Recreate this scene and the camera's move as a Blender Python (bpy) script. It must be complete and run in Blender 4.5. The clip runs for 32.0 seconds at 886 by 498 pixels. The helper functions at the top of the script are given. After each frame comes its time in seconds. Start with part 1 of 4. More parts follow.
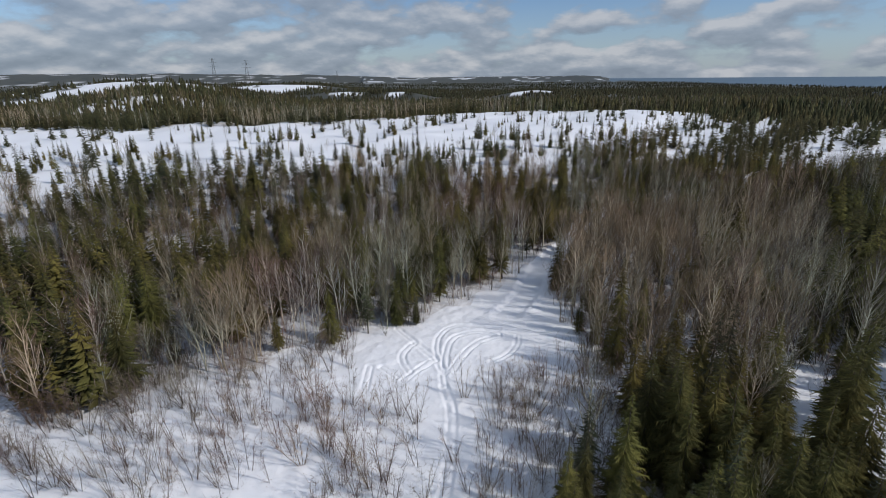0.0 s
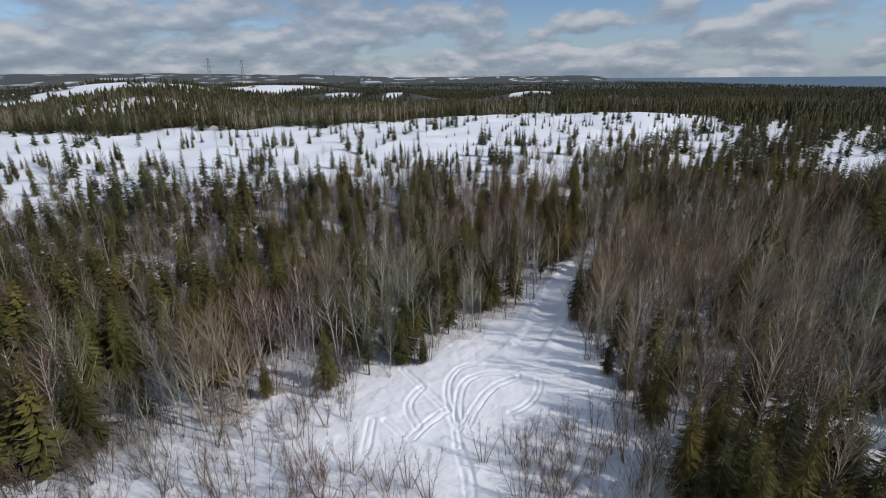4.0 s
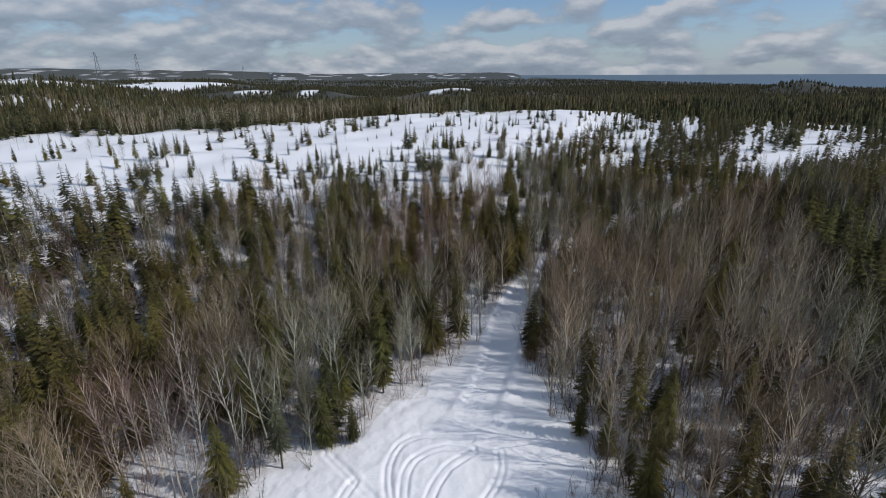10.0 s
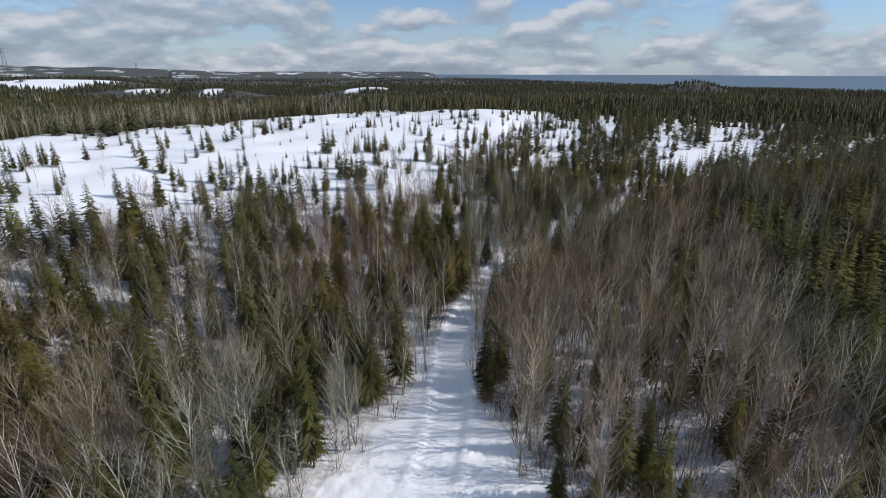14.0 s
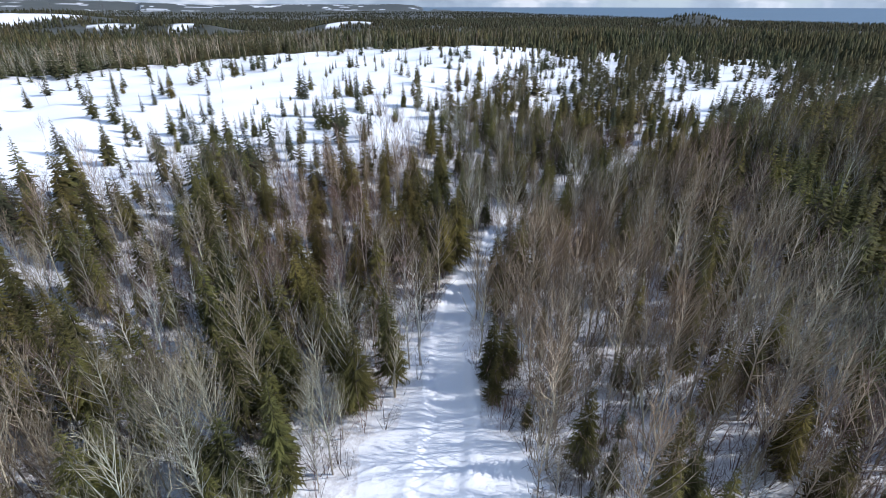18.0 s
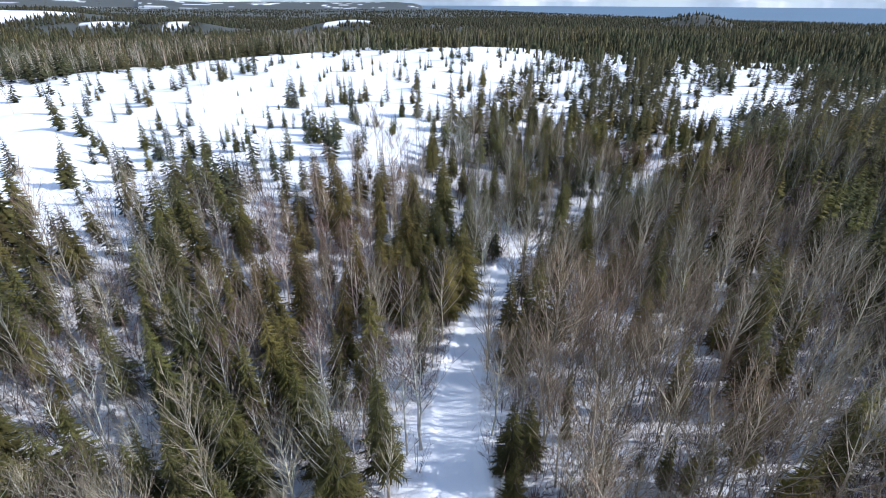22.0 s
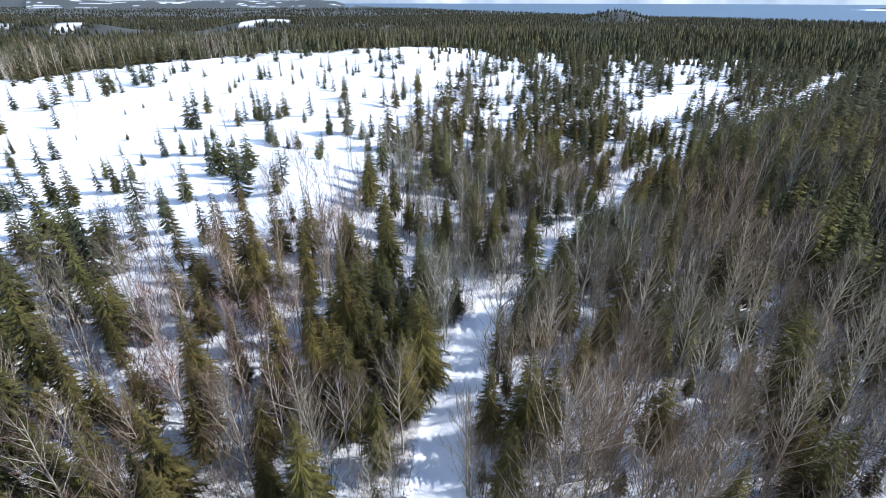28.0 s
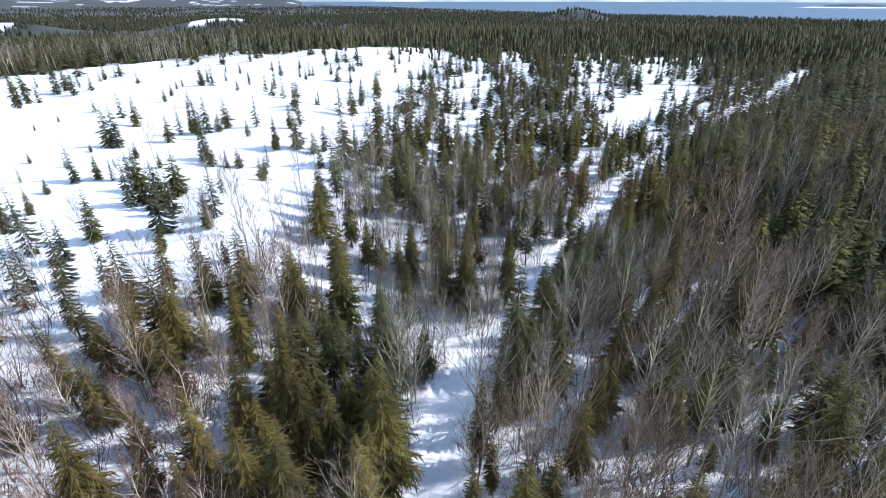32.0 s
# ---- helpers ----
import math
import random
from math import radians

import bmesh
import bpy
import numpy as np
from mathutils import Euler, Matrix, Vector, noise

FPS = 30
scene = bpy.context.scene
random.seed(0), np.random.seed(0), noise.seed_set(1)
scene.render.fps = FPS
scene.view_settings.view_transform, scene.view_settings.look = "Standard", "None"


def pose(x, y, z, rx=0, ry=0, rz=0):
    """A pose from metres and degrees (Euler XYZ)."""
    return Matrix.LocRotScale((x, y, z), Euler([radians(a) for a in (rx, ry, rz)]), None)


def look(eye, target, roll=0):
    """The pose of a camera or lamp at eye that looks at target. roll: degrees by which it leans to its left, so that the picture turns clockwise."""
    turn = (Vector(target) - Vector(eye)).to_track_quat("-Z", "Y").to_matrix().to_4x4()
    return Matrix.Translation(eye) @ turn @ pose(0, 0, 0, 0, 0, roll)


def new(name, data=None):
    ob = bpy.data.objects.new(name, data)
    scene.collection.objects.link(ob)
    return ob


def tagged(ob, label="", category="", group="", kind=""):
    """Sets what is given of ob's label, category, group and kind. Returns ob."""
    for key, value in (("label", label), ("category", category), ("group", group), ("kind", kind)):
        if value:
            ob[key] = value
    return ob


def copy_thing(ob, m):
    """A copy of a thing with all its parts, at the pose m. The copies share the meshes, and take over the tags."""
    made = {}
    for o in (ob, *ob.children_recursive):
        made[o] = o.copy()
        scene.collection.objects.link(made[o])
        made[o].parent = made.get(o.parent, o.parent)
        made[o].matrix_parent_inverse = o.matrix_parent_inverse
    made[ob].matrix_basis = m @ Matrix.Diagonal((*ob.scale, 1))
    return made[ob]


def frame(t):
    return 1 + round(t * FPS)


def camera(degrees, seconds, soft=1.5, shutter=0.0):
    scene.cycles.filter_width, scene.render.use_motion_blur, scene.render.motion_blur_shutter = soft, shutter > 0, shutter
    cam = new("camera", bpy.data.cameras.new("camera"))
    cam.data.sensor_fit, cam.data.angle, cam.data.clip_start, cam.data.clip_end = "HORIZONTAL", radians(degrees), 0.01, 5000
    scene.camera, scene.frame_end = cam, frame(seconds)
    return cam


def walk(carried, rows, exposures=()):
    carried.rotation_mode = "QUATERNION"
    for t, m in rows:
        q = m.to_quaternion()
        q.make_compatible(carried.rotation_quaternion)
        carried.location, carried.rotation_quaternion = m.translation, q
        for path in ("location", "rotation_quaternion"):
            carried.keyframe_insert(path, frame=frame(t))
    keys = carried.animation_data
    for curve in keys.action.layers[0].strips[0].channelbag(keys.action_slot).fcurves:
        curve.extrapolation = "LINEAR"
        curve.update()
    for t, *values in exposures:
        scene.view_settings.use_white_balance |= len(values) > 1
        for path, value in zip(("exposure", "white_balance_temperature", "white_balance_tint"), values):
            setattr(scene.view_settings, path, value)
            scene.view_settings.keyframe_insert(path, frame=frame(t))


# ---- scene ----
cam = camera(84.29, 32.0, soft=0.9)
EXPOSURES = [(0.0, -0.26, 6620, 12), (10.0, -0.22, 6620, 12), (13.0, -0.06, 6620, 12), (14.5, 0.08, 6570, 12), (17.0, 0.38, 6200, 13), (24.0, 0.8, 5920, 13), (32.0, 0.88, 5900, 12)]
PATH = [
    (0.0, look((0.00, -0.00, 29.12), (-11.94, 35.79, 15.84), -0.56)),
    (0.5, look((-0.40, 0.77, 29.40), (-12.35, 36.58, 16.18), -0.61)),
    (1.0, look((-0.81, 1.62, 29.64), (-12.85, 37.41, 16.45), -0.57)),
    (1.5, look((-1.28, 2.55, 29.82), (-13.41, 38.30, 16.61), -0.58)),
    (2.0, look((-1.77, 3.47, 29.94), (-14.00, 39.18, 16.70), -0.59)),
    (2.5, look((-2.28, 4.38, 30.03), (-14.59, 40.04, 16.74), -0.61)),
    (4.5, look((-4.06, 7.33, 29.95), (-15.02, 43.42, 16.64), -0.49)),
    (5.0, look((-4.36, 7.94, 30.01), (-11.96, 44.86, 16.64), -0.46)),
    (5.5, look((-4.63, 8.64, 30.09), (-11.20, 45.74, 16.68), -0.40)),
    (6.0, look((-4.93, 9.36, 30.18), (-11.33, 46.48, 16.72), -0.36)),
    (6.5, look((-5.21, 10.08, 30.27), (-11.55, 47.20, 16.76), -0.34)),
    (7.0, look((-5.50, 10.80, 30.35), (-11.76, 47.91, 16.79), -0.35)),
    (7.5, look((-5.80, 11.60, 30.39), (-11.91, 48.71, 16.78), -0.34)),
    (8.0, look((-6.10, 12.63, 30.40), (-12.11, 49.75, 16.77), -0.29)),
    (8.5, look((-6.40, 13.85, 30.38), (-12.34, 50.98, 16.74), -0.28)),
    (9.0, look((-6.73, 15.20, 30.33), (-12.65, 52.34, 16.73), -0.26)),
    (9.5, look((-7.06, 16.57, 30.26), (-12.96, 53.72, 16.66), -0.32)),
    (10.0, look((-7.34, 17.89, 30.16), (-13.26, 55.05, 16.59), -0.34)),
    (10.5, look((-7.68, 19.18, 30.08), (-13.63, 56.34, 16.52), -0.36)),
    (11.0, look((-8.04, 20.41, 30.02), (-13.98, 57.58, 16.48), -0.34)),
    (11.5, look((-8.38, 21.58, 29.99), (-14.30, 58.75, 16.43), -0.33)),
    (12.0, look((-8.74, 22.73, 29.98), (-14.62, 59.90, 16.41), -0.31)),
    (12.5, look((-9.09, 23.79, 29.97), (-14.84, 60.97, 16.38), -0.22)),
    (13.0, look((-9.45, 24.72, 29.94), (-14.33, 62.03, 16.36), -0.10)),
    (13.5, look((-9.68, 25.69, 29.89), (-11.48, 63.25, 16.26), 0.00)),
    (14.0, look((-9.77, 26.70, 29.83), (-9.47, 64.30, 16.18), 0.09)),
    (14.5, look((-9.84, 27.78, 29.77), (-9.12, 65.36, 16.08), 0.12)),
    (16.5, look((-10.14, 32.15, 29.59), (-9.12, 68.24, 12.37), -0.15)),
    (17.0, look((-10.21, 33.23, 29.56), (-9.14, 69.08, 11.85), -0.10)),
    (17.5, look((-10.26, 34.44, 29.53), (-9.14, 70.22, 11.68), -0.05)),
    (18.0, look((-10.31, 35.70, 29.49), (-9.16, 71.44, 11.58), 0.00)),
    (18.5, look((-10.36, 36.93, 29.48), (-9.15, 72.67, 11.55), 0.05)),
    (19.0, look((-10.37, 38.12, 29.50), (-9.17, 73.85, 11.55), 0.06)),
    (19.5, look((-10.37, 39.27, 29.56), (-9.19, 75.01, 11.62), 0.07)),
    (20.0, look((-10.34, 40.32, 29.64), (-9.17, 76.05, 11.68), 0.06)),
    (20.5, look((-10.35, 41.30, 29.70), (-9.16, 77.01, 11.73), 0.06)),
    (21.0, look((-10.44, 42.46, 29.76), (-9.21, 78.16, 11.78), 0.14)),
    (21.5, look((-10.46, 43.68, 29.85), (-9.25, 79.38, 11.84), 0.17)),
    (22.0, look((-10.52, 44.95, 29.95), (-9.28, 80.64, 11.93), 0.25)),
    (22.5, look((-10.60, 46.19, 30.05), (-9.32, 81.87, 12.02), 0.31)),
    (23.0, look((-10.63, 47.44, 30.12), (-9.34, 83.12, 12.08), 0.37)),
    (23.5, look((-10.70, 48.55, 30.16), (-9.40, 84.24, 12.13), 0.43)),
    (24.0, look((-10.78, 49.67, 30.20), (-9.46, 85.35, 12.15), 0.48)),
    (24.5, look((-10.83, 50.83, 30.23), (-9.56, 86.49, 12.16), 0.43)),
    (26.5, look((-10.86, 55.35, 29.99), (-9.65, 91.02, 11.94), -0.08)),
    (27.0, look((-10.85, 56.38, 29.97), (-8.57, 92.00, 11.92), -0.05)),
    (27.5, look((-10.78, 57.38, 29.97), (-6.34, 92.78, 11.87), 0.00)),
    (28.0, look((-10.67, 58.42, 29.97), (-4.52, 93.53, 11.83), 0.05)),
    (28.5, look((-10.57, 59.46, 29.95), (-3.77, 94.44, 11.77), 0.05)),
    (29.0, look((-10.41, 60.53, 29.93), (-3.39, 95.46, 11.75), 0.00)),
    (29.5, look((-10.15, 61.63, 29.91), (-2.92, 96.51, 11.72), 0.02)),
    (30.0, look((-9.86, 62.71, 29.89), (-2.55, 97.56, 11.69), -0.01)),
    (30.5, look((-9.57, 63.79, 29.87), (-2.19, 98.63, 11.66), -0.05)),
    (31.0, look((-9.29, 64.90, 29.85), (-1.84, 99.72, 11.63), -0.07)),
    (31.5, look((-9.00, 66.03, 29.82), (-1.45, 100.82, 11.60), -0.08)),
    (32.0, look((-8.69, 67.16, 29.77), (-0.04, 101.69, 11.53), -0.01)),
]
walk(cam, PATH, EXPOSURES)

# ---- world and sun ----
SUN_AZ = radians(93)       # clockwise from +y
SUN_EL = radians(38)
world = bpy.data.worlds.new("sky")
scene.world = world
world.use_nodes = True
wn, wl = world.node_tree.nodes, world.node_tree.links
wn.clear()
w_out = wn.new("ShaderNodeOutputWorld")
w_bg = wn.new("ShaderNodeBackground")
w_sky = wn.new("ShaderNodeTexSky")
w_sky.sky_type, w_sky.sun_disc = "NISHITA", False
w_sky.sun_elevation, w_sky.sun_rotation = SUN_EL, SUN_AZ
w_sky.altitude, w_sky.air_density, w_sky.dust_density, w_sky.ozone_density = 200, 0.9, 0.1, 2.5
w_tc = wn.new("ShaderNodeTexCoord")
w_sep = wn.new("ShaderNodeSeparateXYZ")
wl.new(w_tc.outputs["Generated"], w_sep.inputs[0])


def w_math(op, a, b):
    n = wn.new("ShaderNodeMath")
    n.operation = op
    n.inputs[2].default_value = 0.5
    for i, v in enumerate((a, b)):
        if isinstance(v, (int, float)):
            n.inputs[i].default_value = v
        else:
            wl.new(v, n.inputs[i])
    return n.outputs[0]


# cloud deck: the direction cast on a level plane
w_den = w_math("ADD", w_math("MAXIMUM", w_sep.outputs[2], 0.0), 0.36)
w_comb = wn.new("ShaderNodeCombineXYZ")
wl.new(w_math("DIVIDE", w_sep.outputs[0], w_den), w_comb.inputs[0])
wl.new(w_math("DIVIDE", w_sep.outputs[1], w_den), w_comb.inputs[1])


def w_noise(scale, detail, rough, shift, size=1.0):
    m = wn.new("ShaderNodeMapping")
    m.inputs["Location"].default_value, m.inputs["Scale"].default_value = shift, (size, size, size)
    wl.new(w_comb.outputs[0], m.inputs[0])
    n = wn.new("ShaderNodeTexNoise")
    n.inputs["Scale"].default_value, n.inputs["Detail"].default_value, n.inputs["Roughness"].default_value = scale, detail, rough
    wl.new(m.outputs[0], n.inputs["Vector"])
    return n.outputs[0]


def w_ramp(fac, stops):
    n = wn.new("ShaderNodeValToRGB")
    while len(n.color_ramp.elements) < len(stops):
        n.color_ramp.elements.new(0.5)
    for e, (p, c) in zip(n.color_ramp.elements, stops):
        e.position, e.color = p, (*c, 1)
    wl.new(fac, n.inputs[0])
    return n.outputs[0]


w_low = w_ramp(w_sep.outputs[2], ((0.0, (0.12, 0.12, 0.12)), (0.05, (0.05, 0.05, 0.05)), (0.16, (0, 0, 0))))
w_puff = w_noise(3.3, 8, 0.5, (2.3, 1.2, 0))
w_over = w_noise(3.3, 8, 0.5, (2.3, 1.2, 0), 0.965)
w_west = w_math("MULTIPLY", w_sep.outputs[0], -0.09)
w_cover = w_ramp(w_math("ADD", w_math("ADD", w_puff, w_low), w_west), ((0.47, (0, 0, 0)), (0.56, (0.86, 0.86, 0.86))))
# tops of the puffs catch the light, their flat undersides are grey
w_shade = w_ramp(w_math("MULTIPLY_ADD", w_math("SUBTRACT", w_puff, w_over), 2.6), ((0.12, (1.55, 1.95, 2.5)), (0.5, (2.2, 2.65, 3.25)), (0.88, (3.9, 4.15, 4.5))))
w_haze = wn.new("ShaderNodeMix")
w_haze.data_type = "RGBA"
wl.new(w_ramp(w_sep.outputs[2], ((0.0, (0.85, 0.85, 0.85)), (0.05, (0.45, 0.45, 0.45)), (0.13, (0, 0, 0)))), w_haze.inputs["Factor"])
w_deep = wn.new("ShaderNodeMix")
w_deep.data_type, w_deep.blend_type = "RGBA", "MULTIPLY"
w_deep.inputs["Factor"].default_value = 1.0
wl.new(w_sky.outputs[0], w_deep.inputs["A"])
w_deep.inputs["B"].default_value = (0.56, 0.64, 0.74, 1)
wl.new(w_deep.outputs["Result"], w_haze.inputs["A"])
w_haze.inputs["B"].default_value = (2.35, 2.85, 3.4, 1)
w_mix = wn.new("ShaderNodeMix")
w_mix.data_type = "RGBA"
wl.new(w_cover, w_mix.inputs["Factor"])
wl.new(w_haze.outputs["Result"], w_mix.inputs["A"])
# clouds overhead, out of view, are brightened to add fill light
w_lit = wn.new("ShaderNodeMix")
w_lit.data_type, w_lit.blend_type = "RGBA", "MULTIPLY"
w_lit.inputs["Factor"].default_value = 1.0
wl.new(w_shade, w_lit.inputs["A"])
wl.new(w_ramp(w_sep.outputs[2], ((0.15, (1, 1, 1)), (0.6, (1.7, 1.7, 1.65)))), w_lit.inputs["B"])
wl.new(w_lit.outputs["Result"], w_mix.inputs["B"])
wl.new(w_mix.outputs["Result"], w_bg.inputs["Color"])
w_bg.inputs["Strength"].default_value = 0.15
wl.new(w_bg.outputs[0], w_out.inputs[0])

sun = new("sun", bpy.data.lights.new("sun", "SUN"))
sun.data.energy, sun.data.angle, sun.data.color = 3.3, radians(0.5), (1.0, 0.96, 0.90)
sun_way = Vector((math.sin(SUN_AZ) * math.cos(SUN_EL), math.cos(SUN_AZ) * math.cos(SUN_EL), math.sin(SUN_EL)))
sun.matrix_world = look(sun_way * 100, (0, 0, 0))


# ---- materials ----
def material(name, rough=0.8, spec=0.3):
    m = bpy.data.materials.new(name)
    m.use_nodes = True
    b = m.node_tree.nodes["Principled BSDF"]
    b.inputs["Roughness"].default_value = rough
    b.inputs["Specular IOR Level"].default_value = spec
    return m, m.node_tree.nodes, m.node_tree.links, b


def add_noise(nodes, links, scale, detail=4, rough=0.6, coord="Object"):
    tc = nodes.new("ShaderNodeTexCoord")
    n = nodes.new("ShaderNodeTexNoise")
    n.inputs["Scale"].default_value, n.inputs["Detail"].default_value, n.inputs["Roughness"].default_value = scale, detail, rough
    links.new(tc.outputs[coord], n.inputs["Vector"])
    return n.outputs[0]


def add_ramp(nodes, links, fac, stops):
    n = nodes.new("ShaderNodeValToRGB")
    while len(n.color_ramp.elements) < len(stops):
        n.color_ramp.elements.new(0.5)
    for e, (p, c) in zip(n.color_ramp.elements, stops):
        e.position, e.color = p, (*c, 1)
    links.new(fac, n.inputs[0])
    return n.outputs[0]


def add_mix(nodes, links, fac, a, b, blend="MIX"):
    n = nodes.new("ShaderNodeMix")
    n.data_type, n.blend_type = "RGBA", blend
    for key, v in (("Factor", fac), ("A", a), ("B", b)):
        if isinstance(v, (int, float)):
            n.inputs[key].default_value = v
        elif isinstance(v, tuple):
            n.inputs[key].default_value = (*v, 1)
        else:
            links.new(v, n.inputs[key])
    return n.outputs["Result"]


def add_bump(nodes, links, b, height, strength, distance):
    n = nodes.new("ShaderNodeBump")
    n.inputs["Strength"].default_value, n.inputs["Distance"].default_value = strength, distance
    links.new(height, n.inputs["Height"])
    links.new(n.outputs[0], b.inputs["Normal"])


def growth(name, dark, light, grain, rough=0.85, through_light=0.0):
    """Bark, needles or twigs: a colour between dark and light by piece, with a finer grain."""
    m, nodes, links, b = material(name, rough, 0.2)
    info = nodes.new("ShaderNodeObjectInfo")
    geo = nodes.new("ShaderNodeNewGeometry")
    add = nodes.new("ShaderNodeMath")
    add.operation = "MULTIPLY_ADD"
    links.new(geo.outputs["Random Per Island"], add.inputs[0])
    add.inputs[1].default_value = 0.4
    mul = nodes.new("ShaderNodeMath")
    mul.operation = "MULTIPLY"
    links.new(info.outputs["Random"], mul.inputs[0])
    mul.inputs[1].default_value = 0.6
    links.new(mul.outputs[0], add.inputs[2])
    c = add_mix(nodes, links, add.outputs[0], dark, light)
    for scale, lo, hi in ((0.05, (1.10, 0.97, 0.90), (0.88, 1.0, 1.0)), (0.30, (0.66, 0.64, 0.64), (1.28, 1.28, 1.22))):
        tone = nodes.new("ShaderNodeTexNoise")
        tone.inputs["Scale"].default_value, tone.inputs["Detail"].default_value = scale, 2
        links.new(geo.outputs["Position"], tone.inputs["Vector"])
        c = add_mix(nodes, links, 1.0, c, add_ramp(nodes, links, tone.outputs[0], ((0.36, lo), (0.64, hi))), "MULTIPLY")
    g = add_ramp(nodes, links, add_noise(nodes, links, grain), ((0.3, (0.6, 0.6, 0.6)), (0.7, (1.25, 1.25, 1.25))))
    c = add_mix(nodes, links, 1.0, c, g, "MULTIPLY")
    links.new(c, b.inputs["Base Color"])
    if through_light:
        tl, mx = nodes.new("ShaderNodeBsdfTranslucent"), nodes.new("ShaderNodeMixShader")
        links.new(c, tl.inputs["Color"])
        mx.inputs[0].default_value = through_light
        links.new(b.outputs[0], mx.inputs[1])
        links.new(tl.outputs[0], mx.inputs[2])
        links.new(mx.outputs[0], nodes["Material Output"].inputs[0])
    return m


NEEDLES = growth("spruce_needles", (0.060, 0.061, 0.027), (0.212, 0.186, 0.058), 6.0, 0.85, 0.36)
NEEDLES_GREY = growth("sparse_spruce_needles", (0.055, 0.060, 0.036), (0.125, 0.127, 0.075), 6.0, 0.85, 0.3)
SPRUCE_BARK = growth("spruce_bark", (0.06, 0.05, 0.04), (0.11, 0.09, 0.075), 8.0)
ASPEN_BARK = growth("aspen_bark", (0.31, 0.28, 0.225), (0.56, 0.51, 0.42), 5.0)
BIRCH_BARK = growth("birch_bark", (0.50, 0.47, 0.43), (0.72, 0.69, 0.65), 3.0)
# far crowns lack fine boughs, so their self-shade is put into darker needles
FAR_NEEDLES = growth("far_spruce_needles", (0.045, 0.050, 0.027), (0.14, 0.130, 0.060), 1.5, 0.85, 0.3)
DISTANT_NEEDLES = growth("distant_spruce_needles", (0.028, 0.032, 0.020), (0.075, 0.072, 0.040), 0.4, 0.85, 0.2)
ALDER_BARK = growth("alder_bark", (0.06, 0.047, 0.038), (0.15, 0.12, 0.10), 6.0)
TWIGS = growth("aspen_twigs", (0.11, 0.086, 0.064), (0.40, 0.325, 0.235), 2.0)
TWIGS_RED = growth("birch_twigs", (0.10, 0.068, 0.062), (0.27, 0.19, 0.17), 2.0)

# snow: open, under the woods litter plus painted-in shade, far woods as a canopy
SNOW, sn, sl, sb = material("snow", 0.55, 0.35)
at_wood = sn.new("ShaderNodeAttribute")
at_wood.attribute_name = "woods"
at_far = sn.new("ShaderNodeAttribute")
at_far.attribute_name = "canopy"
s_base = add_mix(sn, sl, add_noise(sn, sl, 0.08, 5), (0.80, 0.83, 0.88), (0.88, 0.89, 0.91))
s_litter_shade = add_ramp(sn, sl, add_noise(sn, sl, 2.6, 9, 0.78), ((0.42, (0.78, 0.80, 0.84)), (0.51, (0.42, 0.37, 0.33)), (0.64, (0.13, 0.105, 0.085))))
s_patch = add_ramp(sn, sl, add_noise(sn, sl, 0.16, 4), ((0.42, (0.22, 0.22, 0.22)), (0.62, (0.9, 0.9, 0.9))))
s_col = add_mix(sn, sl, add_mix(sn, sl, 1.0, at_wood.outputs["Fac"], s_patch, "MULTIPLY"), s_base, s_litter_shade)
s_can = add_ramp(sn, sl, add_noise(sn, sl, 0.02, 8, 0.7), ((0.35, (0.020, 0.024, 0.014)), (0.62, (0.055, 0.052, 0.032))))
sl.new(add_mix(sn, sl, at_far.outputs["Fac"], s_col, s_can), sb.inputs["Base Color"])
add_bump(sn, sl, sb, add_noise(sn, sl, 2.2, 6, 0.6), 0.35, 0.12)

WATER, an, al, ab = material("sea_water", 0.55, 0.25)
al.new(add_mix(an, al, add_noise(an, al, 0.004, 5), (0.08, 0.13, 0.175), (0.115, 0.17, 0.22)), ab.inputs["Base Color"])
add_bump(an, al, ab, add_noise(an, al, 0.25, 5), 0.5, 0.6)

STEEL = growth("pylon_steel", (0.16, 0.17, 0.18), (0.22, 0.23, 0.24), 2.0, 0.6)


# ---- the lie of the land ----
def smooth(a, b, v):
    t = np.clip((np.asarray(v, float) - a) / (b - a), 0, 1)
    return t * t * (3 - 2 * t)


def vnoise(x, y, seed=0):
    """Smooth lattice noise, 0 to 1."""
    x, y = np.asarray(x, float), np.asarray(y, float)
    xi, yi = np.floor(x).astype(np.int64), np.floor(y).astype(np.int64)
    fx, fy = x - xi, y - yi
    fx, fy = fx * fx * (3 - 2 * fx), fy * fy * (3 - 2 * fy)

    def h(i, j):
        n = (i * 374761393 + j * 668265263 + seed * 974711) & 0x7FFFFFFF
        n = ((n ^ (n >> 13)) * 1274126177) & 0x7FFFFFFF
        return ((n ^ (n >> 16)) & 0xFFFF) / 65535.0

    top = h(xi, yi) * (1 - fx) + h(xi + 1, yi) * fx
    low = h(xi, yi + 1) * (1 - fx) + h(xi + 1, yi + 1) * fx
    return top * (1 - fy) + low * fy


def fractal(x, y, seed=0, n=3):
    return sum(vnoise(x * 2 ** k, y * 2 ** k, seed + k) * 0.5 ** k for k in range(n)) / sum(0.5 ** k for k in range(n))


def line_distance(X, Y, line):
    best = np.full(np.shape(X), 1e9)
    for (x0, y0), (x1, y1) in zip(line, line[1:]):
        dx, dy = x1 - x0, y1 - y0
        t = np.clip(((X - x0) * dx + (Y - y0) * dy) / (dx * dx + dy * dy), 0, 1)
        best = np.minimum(best, np.hypot(X - x0 - t * dx, Y - y0 - t * dy))
    return best


